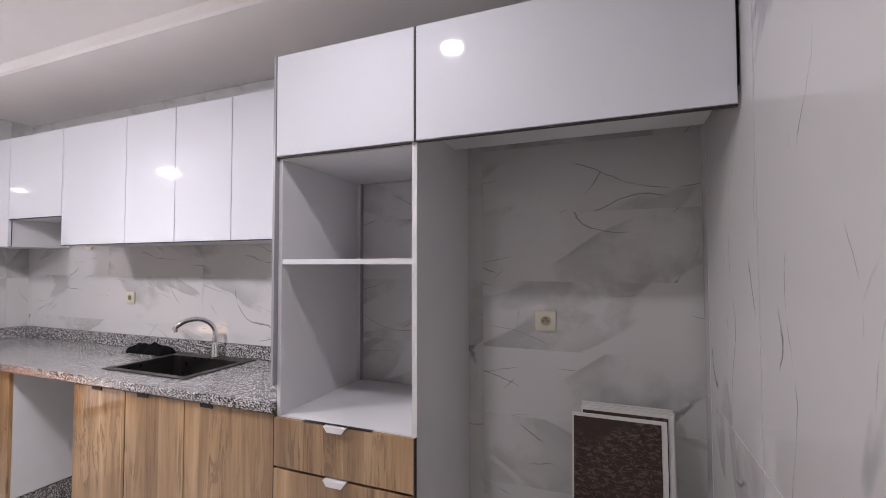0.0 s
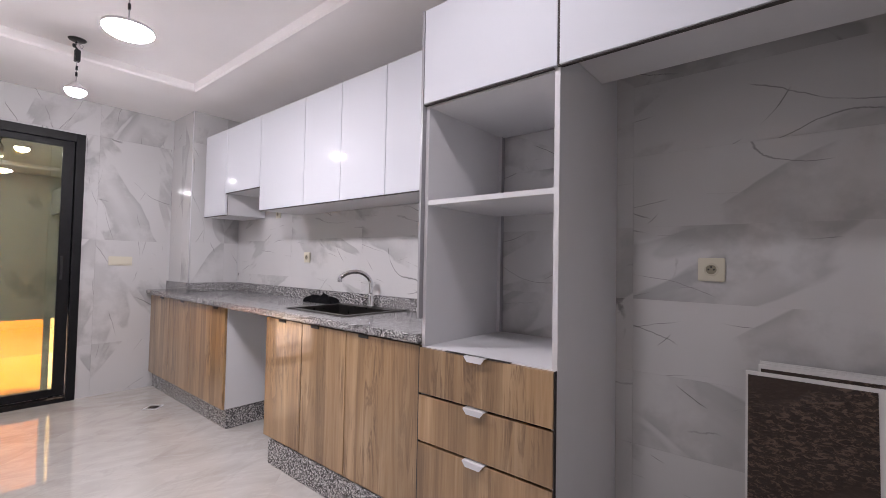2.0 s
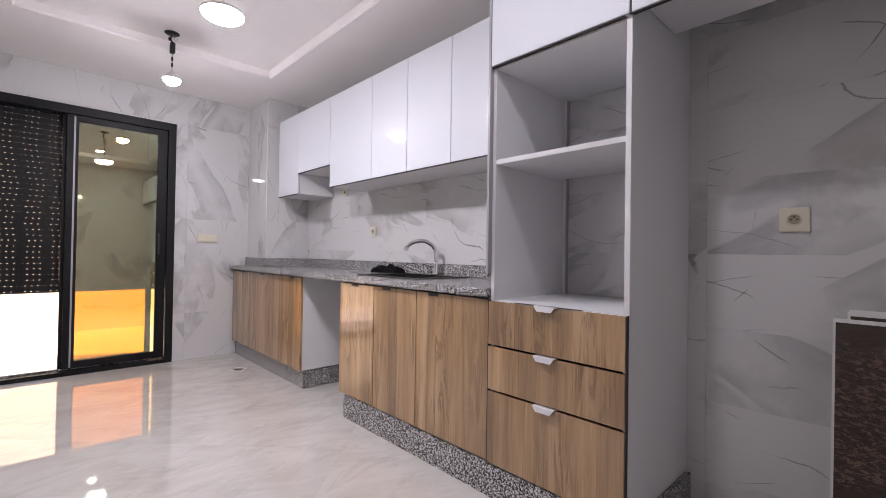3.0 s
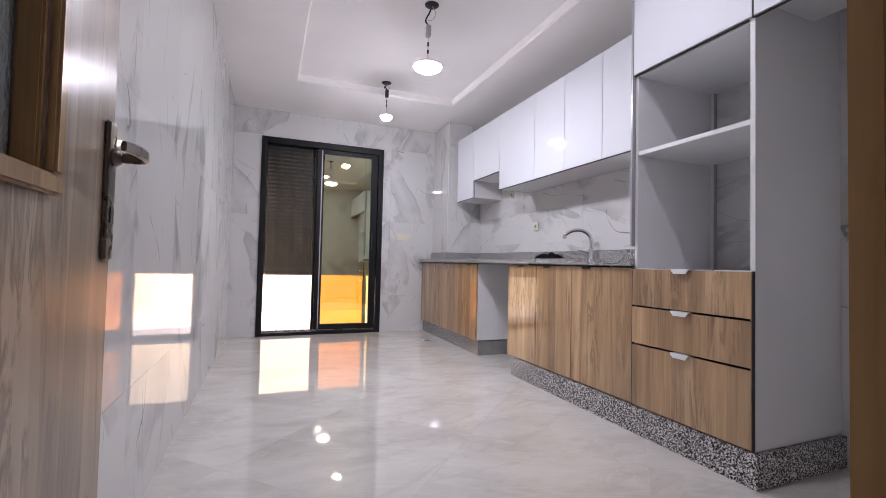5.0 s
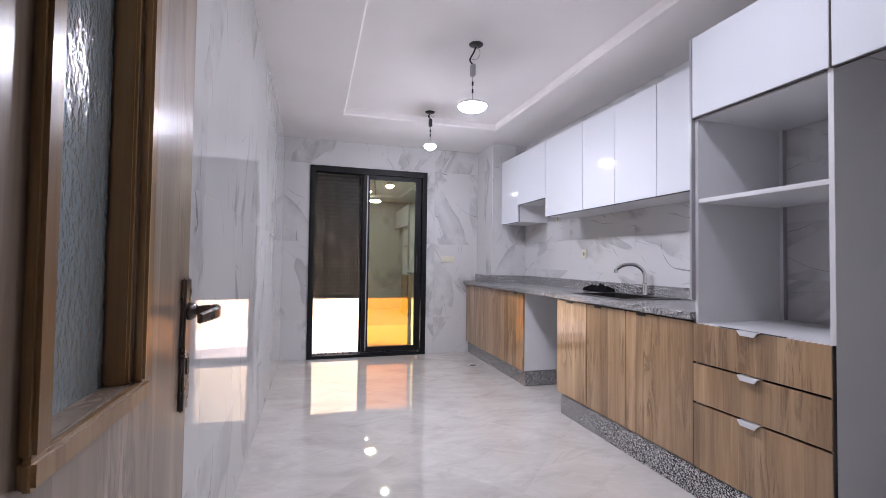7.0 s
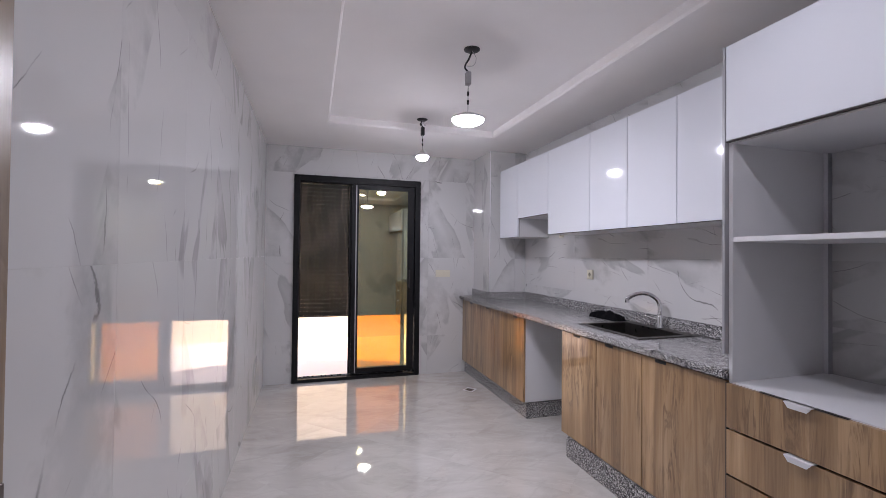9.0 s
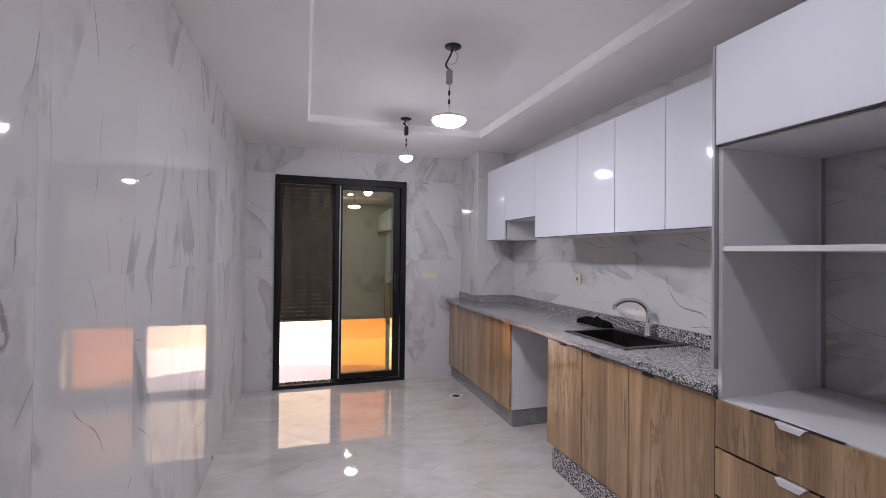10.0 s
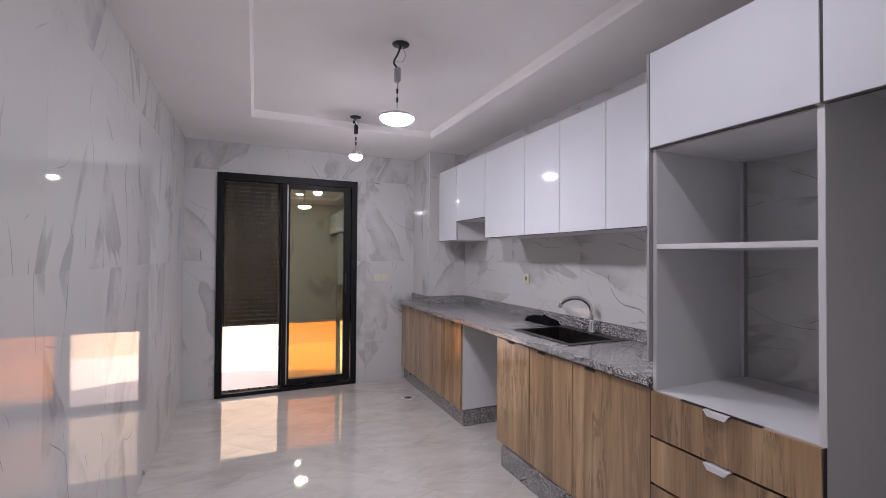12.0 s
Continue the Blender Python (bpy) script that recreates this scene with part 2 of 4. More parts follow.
MARBLE, FLOOR = marble_tile(), floor_tile()
GROUT = paint("light_grout", (0.55, 0.54, 0.53), 0.8)
CEILING = paint("white_ceiling_paint", (0.89, 0.86, 0.85), 0.7)
HALLPAINT = paint("cream_hall_paint", (0.72, 0.68, 0.62), 0.7)
OAK = oak("oak_veneer", (0.125, 0.066, 0.03), (0.36, 0.218, 0.105), (0.48, 0.318, 0.175), rough=0.36)
OAK.node_tree.nodes["Principled BSDF"].inputs["Coat Weight"].default_value = 0.9
OAK.node_tree.nodes["Principled BSDF"].inputs["Coat Roughness"].default_value = 0.05
DOORWOOD = oak("pale_door_laminate", (0.165, 0.12, 0.088), (0.315, 0.243, 0.182), (0.385, 0.305, 0.238), rough=0.24)
TRIMWOOD = oak("honey_varnished_wood", (0.20, 0.11, 0.045), (0.34, 0.20, 0.09), (0.42, 0.26, 0.125), rough=0.22)
GRANITE = granite()
GLOSSWHITE = lacquer("white_gloss_lacquer", (0.67, 0.69, 0.735), 0.06, 0.12)
MELAMINE = melamine("white_melamine", (0.69, 0.69, 0.705))
# near-black for edge bands and for strips that paint shade into gaps
SHADOWGAP = shade("dark_edge_band_and_gap_shade", (0.03, 0.022, 0.02), 0.6)[0]
BLACKALU = worn_metal("black_powder_coated_aluminium", (0.007, 0.007, 0.008), 0.45, 0.0)
SHUTTER = worn_metal("black_shutter_slat", (0.006, 0.0055, 0.006), 0.42, 0.0)
for dark_mat in (BLACKALU, SHUTTER):
    dark_mat.node_tree.nodes["Principled BSDF"].inputs["Specular IOR Level"].default_value = 0.25
ALU = worn_metal("brushed_aluminium", (0.62, 0.62, 0.64), 0.28)
CHROME = worn_metal("chrome", (0.75, 0.75, 0.77), 0.07)
STEEL = worn_metal("sink_steel", (0.13, 0.12, 0.115), 0.36)
SATIN = shade("satin_aluminium", (0.72, 0.72, 0.74), 0.3)[0]
PROFILE = shade("grey_profile", (0.34, 0.34, 0.36), 0.3)[0]
BRONZE = worn_metal("dark_bronze_handle", (0.16, 0.14, 0.13), 0.3)
GLASS, AMBER, FROST = window_glass("mirrored_solar_glass", (1.0, 0.90, 0.58), 0.36), window_glass("amber_glass", (1.0, 0.66, 0.12), 0.04), frosted_glass()
IVORY = shade("ivory_plastic", (0.64, 0.605, 0.49), 0.3)[0]
SOCKETWELL = shade("shaded_ivory_well", (0.30, 0.275, 0.20), 0.5)[0]
DARKPLASTIC = shade("black_plastic", (0.015, 0.015, 0.016), 0.4)[0]
GREYPLASTIC = shade("grey_plastic", (0.42, 0.41, 0.42), 0.4)[0]
CLOTH = paint("black_cloth", (0.006, 0.006, 0.007), 1.0, 0.5)
CLOTH.node_tree.nodes["Principled BSDF"].inputs["Specular IOR Level"].default_value = 0.1
CLAY = clay_back()
TILEEDGE = shade("white_ceramic_edge", (0.7, 0.69, 0.68), 0.35)[0]
PARAPET = paint("orange_balcony_plaster", (0.90, 0.72, 0.47), 0.8, 0.2)
BALCONY = paint("cream_balcony_floor", (0.80, 0.66, 0.55), 0.6, 0.1)
LAMPGLOW = glow("cool_white_diffuser", (0.88, 0.93, 1.0), LAMP_NEAR)
LAMPGLOW3 = glow("cool_white_ceiling_diffuser", (0.88, 0.93, 1.0), LAMP_DOOR)
LAMPGLOW2 = glow("cool_white_bulb", (0.88, 0.93, 1.0), LAMP_FAR)

# ---- mesh helpers ----
def mesh_object(name, bm, material, bevel=0.0):
    if bevel:
        bmesh.ops.bevel(bm, geom=list(bm.edges), offset=bevel, segments=2, affect="EDGES", clamp_overlap=True)
    bmesh.ops.recalc_face_normals(bm, faces=list(bm.faces))
    me = bpy.data.meshes.new(name)
    bm.to_mesh(me)
    bm.free()
    me.materials.append(material)
    return new(name, me)


def thing(name, at, label, category, group="", kind=""):
    ob = new(name)
    ob.location = at
    ob.empty_display_size = 0.05
    return tagged(ob, label, category, group, kind)


def part(name, bm, material, parent, label="", bevel=0.0):
    ob = mesh_object(name, bm, material, bevel)
    ob.parent = parent
    ob.matrix_parent_inverse = Matrix.Translation(-parent.location) if parent.type == "EMPTY" else Matrix()
    return tagged(ob, label)


def box(x0, y0, z0, x1, y1, z1, bm=None):
    bm = bm or bmesh.new()
    vs = [bm.verts.new((x, y, z)) for z in (z0, z1) for y in (y0, y1) for x in (x0, x1)]
    for f in ((0, 2, 3, 1), (4, 5, 7, 6), (0, 1, 5, 4), (2, 6, 7, 3), (0, 4, 6, 2), (1, 3, 7, 5)):
        bm.faces.new([vs[i] for i in f])
    return bm


def grid_solid(us, vs, keep, w0, w1, axes="xyz"):
    """A slab made of grid cells, with holes where keep(u, v) is false. axes: the world axes of u, v and w."""
    bm = bmesh.new()
    made = {}
    order = [axes.index(a) for a in "xyz"]

    def vert(i, j, k):
        if (i, j, k) not in made:
            p = (us[i], vs[j], (w0, w1)[k])
            made[i, j, k] = bm.verts.new([p[o] for o in order])
        return made[i, j, k]

    nu, nv = len(us) - 1, len(vs) - 1
    cell = [[keep((us[i] + us[i + 1]) / 2, (vs[j] + vs[j + 1]) / 2) for j in range(nv)] for i in range(nu)]
    for i in range(nu):
        for j in range(nv):
            if not cell[i][j]:
                continue
            for k in (0, 1):
                bm.faces.new([vert(i, j, k), vert(i + 1, j, k), vert(i + 1, j + 1, k), vert(i, j + 1, k)])
            for di, dj, a, c in ((-1, 0, (0, 0), (0, 1)), (1, 0, (1, 0), (1, 1)), (0, -1, (0, 0), (1, 0)), (0, 1, (0, 1), (1, 1))):
                ii, jj = i + di, j + dj
                if not (0 <= ii < nu and 0 <= jj < nv and cell[ii][jj]):
                    p, q = (i + a[0], j + a[1]), (i + c[0], j + c[1])
                    bm.faces.new([vert(*p, 0), vert(*q, 0), vert(*q, 1), vert(*p, 1)])
    return bm


def disc(x, y, z0, z1, r0, r1=None, n=32, bm=None):
    """An upright round solid from z0 (radius r0) to z1 (radius r1)."""
    bm = bm or bmesh.new()
    r1 = r0 if r1 is None else r1
    rings = [[bm.verts.new((x + r * math.cos(2 * math.pi * i / n), y + r * math.sin(2 * math.pi * i / n), z)) for i in range(n)] for z, r in ((z0, r0), (z1, r1))]
    bm.faces.new(rings[0])
    bm.faces.new(rings[1])
    for i in range(n):
        bm.faces.new([rings[0][i], rings[0][(i + 1) % n], rings[1][(i + 1) % n], rings[1][i]])
    return bm


def lathe(x, y, profile, n=36):
    """A solid of revolution about an upright axis; profile: (radius, z) from one pole to the other."""
    bm = bmesh.new()
    rings = []
    for r, z in profile:
        if r < 1e-5:
            rings.append([bm.verts.new((x, y, z))])
        else:
            rings.append([bm.verts.new((x + r * math.cos(2 * math.pi * i / n), y + r * math.sin(2 * math.pi * i / n), z)) for i in range(n)])
    for a, b in zip(rings, rings[1:]):
        for i in range(n):
            j = (i + 1) % n
            f = [a[i % len(a)], a[j % len(a)], b[j % len(b)], b[i % len(b)]]
            f = list(dict.fromkeys(f))
            if len(f) > 2:
                bm.faces.new(f)
    for f in bm.faces:
        f.smooth = True
    return bm


def smooth_path(pts, steps=6):
    pts = [Vector(p) for p in pts]
    ext = [2 * pts[0] - pts[1], *pts, 2 * pts[-1] - pts[-2]]
    out = []
    for a, b, c, d in zip(ext, ext[1:], ext[2:], ext[3:]):
        for k in range(steps):
            t = k / steps
            out.append(0.5 * (2 * b + (c - a) * t + (2 * a - 5 * b + 4 * c - d) * t * t + (3 * b - a - 3 * c + d) * t ** 3))
    return out + [pts[-1]]


def tube(pts, r, n=10, bm=None, end=None):
    """A round bar along a path; end: the radius at its far end."""
    bm = bm or bmesh.new()
    rings = []
    for i, p in enumerate(pts):
        p = Vector(p)
        d = (Vector(pts[min(i + 1, len(pts) - 1)]) - Vector(pts[max(i - 1, 0)])).normalized()
        side = d.cross(Vector((0.31, 0.87, 0.12))).normalized()
        up = d.cross(side)
        rr = r if end is None else r + (end - r) * i / (len(pts) - 1)
        rings.append([bm.verts.new(p + rr * (math.cos(2 * math.pi * k / n) * side + math.sin(2 * math.pi * k / n) * up)) for k in range(n)])
    for a, b in zip(rings, rings[1:]):
        for k in range(n):
            bm.faces.new([a[k], a[(k + 1) % n], b[(k + 1) % n], b[k]])
    bm.faces.new(rings[0])
    bm.faces.new(rings[-1])
    for f in bm.faces:
        f.smooth = len(f.verts) == 4
    return bm


# ---- plan ----
XF, XR, YL, YB = -4.62, 0.42, -0.765, 2.0      # far wall, right wall, left wall, back wall
ZB, ZC = 2.53, 2.59                            # ceiling border, ceiling recess
WX = (-0.485, 0.9, 2.226)                      # balcony door: sides and top
DY = (-0.715, 0.06, 2.06)                      # room door opening: sides and top
FRONT = 1.419
T = 0.0013

# ---- structure ----
wall_left = tagged(mesh_object("wall_left", box(XF - 0.2, YL - 0.2, -0.1, XR + 0.15, YL - T, 2.9), GROUT), "wall clad in polished white marble tiles", "wall", kind="structure")
wall_back = tagged(mesh_object("wall_back", box(XF - 0.2, YB + T, -0.1, XR + 0.15, YB + 0.2, 2.9), GROUT), "wall clad in horizontal white marble tiles", "wall", kind="structure")
bm = grid_solid([YL - T, WX[0], WX[1], YB + T], [-0.1, 0.0, WX[2], 2.9], lambda u, v: not (WX[0] < u < WX[1] and 0 < v < WX[2]), XF - 0.2, XF - T, "yzx")
wall_far = tagged(mesh_object("wall_far", bm, GROUT), "marble-tiled wall around the balcony door", "wall", kind="structure")
bm = grid_solid([YL - T, DY[0], DY[1], YB + T], [-0.1, 0.0, DY[2], 2.9], lambda u, v: not (DY[0] < u < DY[1] and 0 < v < DY[2]), XR + T, XR + 0.15, "yzx")
wall_right = tagged(mesh_object("wall_right", bm, GROUT), "marble-tiled wall with the room door opening", "wall", kind="structure")
PX, PY = -4.135, 1.57
pillar = tagged(mesh_object("wall_pillar", box(XF - T, PY + T, 0, PX - T, YB + T, 2.7), GROUT), "marble-tiled corner pillar above the counter", "pillar", kind="structure")

RX, RY = (-3.66, -0.3), (-0.18, 1.40)
bm = bmesh.new()
loops = []
for x0, x1, y0, y1, z in ((XF - 0.1, XR + 0.1, YL - 0.1, YB + 0.1, ZB), (RX[0], RX[1], RY[0], RY[1], ZB), (RX[0] + 0.012, RX[1] - 0.012, RY[0] + 0.012, RY[1] - 0.012, ZB + 0.012), (RX[0] + 0.018, RX[1] - 0.018, RY[0] + 0.018, RY[1] - 0.018, ZC)):
    loops.append([bm.verts.new(p) for p in ((x0, y0, z), (x1, y0, z), (x1, y1, z), (x0, y1, z))])
for a, b in zip(loops, loops[1:]):
    for i in range(4):
        bm.faces.new([a[i], a[(i + 1) % 4], b[(i + 1) % 4], b[i]])
bm.faces.new(loops[-1])
top = [bm.verts.new((v.co.x, v.co.y, 2.85)) for v in loops[0]]
bm.faces.new(top)
for i in range(4):
    bm.faces.new([loops[0][i], loops[0][(i + 1) % 4], top[(i + 1) % 4], top[i]])
tagged(mesh_object("ceiling", bm, CEILING), "white plaster ceiling with a recessed centre", "ceiling", kind="structure")

floor = tagged(mesh_object("floor", box(XF - 0.2, YL - 0.2, -0.15, XR + 0.15, YB + 0.2, -T), GROUT), "polished beige porcelain tiles laid diagonally", "floor", kind="structure")

# hall behind the room door
HX, HY = 2.2, (-1.6, 1.3)
tagged(mesh_object("hall_floor", box(XR + 0.15, HY[0], -0.15, HX, HY[1], 0.0), FLOOR), "polished beige hall floor", "floor", kind="structure")
tagged(mesh_object("hall_ceiling", box(XR + 0.15, HY[0], 2.6, HX, HY[1], 2.8), CEILING), "white hall ceiling", "ceiling", kind="structure")
bm = box(HX, HY[0], -0.15, HX + 0.15, HY[1], 2.8)
box(XR + 0.15, HY[0] - 0.15, -0.15, HX + 0.15, HY[0], 2.8, bm)
box(XR + 0.15, HY[1], -0.15, HX + 0.15, HY[1] + 0.15, 2.8, bm)
tagged(mesh_object("hall_wall", bm, HALLPAINT), "cream painted hall walls", "wall", kind="structure")

# balcony
tagged(mesh_object("ground", box(-300, -300, -3.3, 300, 300, -3.0), BALCONY), "pale ground far below the balcony", "ground", kind="structure")
tagged(mesh_object("balcony_floor", box(XF - 2.6, -3.0, -0.25, XF - 0.2, 3.2, -0.02), BALCONY), "sunlit cream balcony floor", "floor", kind="structure")
tagged(mesh_object("balcony_wall", box(XF - 2.75, -3.0, -0.25, XF - 2.55, 3.2, 2.7), PARAPET), "orange plastered wall across the balcony", "wall", kind="structure")

# ---- balcony door ----
win = thing("window_1", (XF, 0.2, 0.0), "black aluminium sliding balcony door with raised shutter", "balcony door", kind="structure")
y0, y1, zt = WX
fx0, fx1 = XF - 0.10, XF + 0.022
bm = box(fx0, y0, 0.0, fx1, y0 + 0.06, zt)
part("frame_side", bm, BLACKALU, win, bevel=0.003)
part("frame_side", box(fx0, y1 - 0.06, 0.0, fx1, y1, zt), BLACKALU, win, bevel=0.003)
part("frame_head", box(fx0, y0 + 0.06, zt - 0.07, fx1, y1 - 0.06, zt), BLACKALU, win, bevel=0.003)
part("frame_sill", box(fx0, y0 + 0.06, 0.0, fx1, y1 - 0.06, 0.035), BLACKALU, win, bevel=0.003)
part("track", box(fx0 + 0.035, y0 + 0.06, 0.035, fx0 + 0.042, y1 - 0.06, 0.05), ALU, win)


def sash(name, ya, yb, xa, xb, zb, ztop, stile, glass):
    keep = lambda u, v: not (ya + stile < u < yb - stile and zb + 0.06 < v < ztop - 0.05)
    s = part(name, grid_solid([ya, ya + stile, yb - stile, yb], [zb, zb + 0.06, ztop - 0.05, ztop], keep, xa, xb, "yzx"), BLACKALU, win, bevel=0.003)
    xm = (xa + xb) / 2
    g = part("pane", box(xm - 0.003, ya + stile - 0.005, zb + 0.055, xm + 0.003, yb - stile + 0.005, ztop - 0.045), glass, s, "amber solar glass")
    g.visible_shadow = False
    return s


s1 = sash("sash", 0.125, 0.835, XF - 0.045, XF - 0.012, 0.05, zt - 0.07, 0.075, GLASS)
s2 = sash("sash", 0.10, 0.738, XF - 0.085, XF - 0.055, 0.05, zt - 0.07, 0.042, AMBER)
part("stile_strip", box(XF - 0.012, 0.168, 0.06, XF - 0.009, 0.180, zt - 0.08), PROFILE, s1, "aluminium strip")
part("pull", box(XF - 0.012, 0.775, 1.0, XF + 0.006, 0.79, 1.2), DARKPLASTIC, s1, bevel=0.003)

# roller shutter, lowered to knee height, with slotted slats
sh = thing("roller_shutter", (XF - 0.15, 0.2, 0.69), "black roller shutter with perforated slats, partly lowered", "shutter")
pitch, xs0 = 0.0458, XF - 0.150
n_slats = 33
rnd = random.Random(11)
drift = 0.0
for k in range(n_slats):
    zb = 0.69 + k * pitch
    bm = box(xs0, y0 + 0.02, zb + 0.0032, xs0 + 0.012, y1 - 0.02, zb + pitch - 0.001)
    drift = max(-0.03, min(0.03, drift + rnd.uniform(-0.012, 0.012)))
    y, end, i = y0 + 0.02, y1 - 0.02, 0
    while y < end:
        solid = (0.05 + drift) if i == 0 else (0.071 if i % 3 == 0 else 0.028)
        box(xs0 + 0.003, y, zb - 0.001, xs0 + 0.009, min(y + solid, end), zb + 0.0032, bm)
        y += solid + 0.009
        i += 1
    part("slat", bm, SHUTTER, sh)
part("bottom_bar", box(xs0 - 0.004, y0 + 0.02, 0.675, xs0 + 0.016, y1 - 0.02, 0.689), BLACKALU, sh, bevel=0.002)
part("guide_rail", box(xs0 - 0.01, y0 - 0.01, 0.0, xs0 + 0.022, y0 + 0.019, zt), BLACKALU, sh)
part("guide_rail", box(xs0 - 0.01, y1 - 0.019, 0.0, xs0 + 0.022, y1 + 0.01, zt), BLACKALU, sh)

# ---- room door ----
DX0, DX1, DYF, DYB = -0.405, 0.385, -0.655, -0.695
door = thing("door_1", (DX1, DYB, 0.008), "open pale wood door with a frosted glass panel", "door", kind="structure")
gx0, gx1, gz0, gz1 = -0.135, 0.085, 0.962, 1.86
leaf = part("leaf", grid_solid([DX0, gx0, gx1, DX1], [0.008, gz0, gz1, 2.045], lambda u, v: not (gx0 < u < gx1 and gz0 < v < gz1), DYB, DYF, "xzy"), DOORWOOD, door, bevel=0.002)
for ya, yb in ((DYF, DYF + 0.014), (DYB - 0.014, DYB)):
    w = 0.028
    for a in ((gx0 - w, gz0 - w, gx1 + w, gz0), (gx0 - w, gz1, gx1 + w, gz1 + w), (gx0 - w, gz0, gx0, gz1), (gx1, gz0, gx1 + w, gz1)):
        part("glazing_bead", box(a[0], ya, a[1], a[2], yb, a[3]), TRIMWOOD, door, "honey varnished wood bead", bevel=0.004)
for a in ((gx0, gz0, gx0 + 0.012, gz1), (gx1 - 0.012, gz0, gx1, gz1)):
    part("inner_bead", box(a[0], DYB + 0.009, a[1], a[2], DYF - 0.002, a[3]), TRIMWOOD, door, bevel=0.003)
part("pane", box(gx0 + 0.012, -0.692, gz0, gx1 - 0.012, -0.687, gz1), FROST, door, "pebbled frosted glass")
hx = -0.372
plate = part("handle_plate", box(hx - 0.021, DYF, 0.845, hx + 0.021, DYF + 0.009, 1.10), BRONZE, door, "dark bronze lever handle plate", bevel=0.004)
part("rose", lathe(0, 0, [(0, 0.0), (0.017, 0.0), (0.017, 0.006), (0.012, 0.014), (0, 0.014)], 20), BRONZE, plate)
rose = plate.children[-1]
for v in rose.data.vertices:
    v.co = Vector((hx + v.co.x, DYF + 0.0085 + v.co.z, 1.035 + v.co.y))
# flat grip that leaves the door, bends and runs back along it
line = smooth_path([(hx - 0.004, DYF + 0.012, 1.035), (hx - 0.004, DYF + 0.042, 1.036), (hx + 0.006, DYF + 0.060, 1.037), (hx + 0.035, DYF + 0.066, 1.036), (hx + 0.075, DYF + 0.062, 1.036), (hx + 0.112, DYF + 0.054, 1.034)], 5)
bm = bmesh.new()
rings = []
for k, q in enumerate(line):
    d = (line[min(k + 1, len(line) - 1)] - line[max(k - 1, 0)]).normalized()
    side = d.cross(Vector((0, 0, 1))).normalized()
    tall = 0.0085 + 0.0025 * math.sin(math.pi * k / (len(line) - 1))
    rings.append([bm.verts.new(q + side * a + Vector((0, 0, c))) for a, c in ((0.0045, tall * 0.7), (0.0015, tall), (-0.0015, tall), (-0.0045, tall * 0.7), (-0.0045, -tall * 0.7), (-0.0015, -tall), (0.0015, -tall), (0.0045, -tall * 0.7))])
for a, b in zip(rings, rings[1:]):
    for k in range(8):
        bm.faces.new([a[k], a[(k + 1) % 8], b[(k + 1) % 8], b[k]])
bm.faces.new(rings[0])
bm.faces.new(rings[-1])
part("lever", bm, BRONZE, plate)
part("keyhole", box(hx - 0.004, DYF + 0.0085, 0.915, hx + 0.004, DYF + 0.0105, 0.945), DARKPLASTIC, plate)
casing = thing("door_frame", (XR, 0.06, 0.0), "honey varnished wooden door frame", "door frame", kind="structure")
for ya, yb, zb, z1 in ((DY[1] - 0.02, DY[1] + 0.052, 0.0, DY[2] + 0.055), (DY[0] - 0.045, DY[0] + 0.015, 0.0, DY[2] + 0.055), (DY[0] + 0.015, DY[1] - 0.02, DY[2] - 0.02, DY[2] + 0.055)):
    part("architrave", box(XR - 0.028, ya, zb, XR - 0.0005, yb, z1), TRIMWOOD, casing, bevel=0.004)
    part("architrave", box(XR + 0.151, ya, zb, XR + 0.175, yb, z1), TRIMWOOD, casing, bevel=0.004)
for ya, yb in ((DY[1] - 0.018, DY[1] - 0.0005), (DY[0] + 0.0005, DY[0] + 0.014)):
    part("jamb", box(XR, ya, 0.0, XR + 0.15, yb, DY[2] - 0.018), TRIMWOOD, casing, bevel=0.002)
part("head_jamb", box(XR, DY[0] + 0.014, DY[2] - 0.018, XR + 0.15, DY[1] - 0.018, DY[2] - 0.0005), TRIMWOOD, casing)

# ---- base cabinets ----
DOORTOP, DOORBOT, CT = 0.853, 0.142, 0.90


def front(x0, x1, z0, z1, y, material, parent, name="door", bevel=0.0015):
    return part(name, box(x0 + 0.002, y, z0 + 0.002, x1 - 0.002, y + 0.018, z1 - 0.002), material, parent, bevel=bevel)


def base_unit(name, xs, y, label, pulls):
    u = thing(name, (xs[0], y, 0.0), label, "base cabinet", "base cabinets under the counter")
    a, b = xs[0], xs[-1]
    yb = YB - 0.01
    part("side_panel", box(a, y + 0.02, DOORBOT, a + 0.018, yb, 0.856), MELAMINE, u, bevel=0.0008)
    part("side_panel", box(b - 0.018, y + 0.02, DOORBOT, b, yb, 0.856), MELAMINE, u, bevel=0.0008)
    part("bottom_panel", box(a + 0.018, y + 0.02, DOORBOT, b - 0.018, yb, DOORBOT + 0.018), MELAMINE, u)
    part("back_panel", box(a + 0.018, yb - 0.01, DOORBOT + 0.018, b - 0.018, yb, 0.856), MELAMINE, u)
    # dark strips behind the door seams stand in for the shade there
    for xm in xs[1:-1]:
        part("seam_strip", box(xm - 0.006, y + 0.0185, DOORBOT, xm + 0.006, y + 0.0198, DOORTOP), SHADOWGAP, u)
    for x0, x1, px in zip(xs, xs[1:], pulls):
        d = front(x0, x1, DOORBOT, DOORTOP, y, OAK, u)
        part("edge_pull", box(px - 0.035, y - 0.006, DOORTOP - 0.016, px + 0.035, y - 0.0005, DOORTOP + 0.001), DARKPLASTIC, d, "dark edge pull", bevel=0.001)
    return u


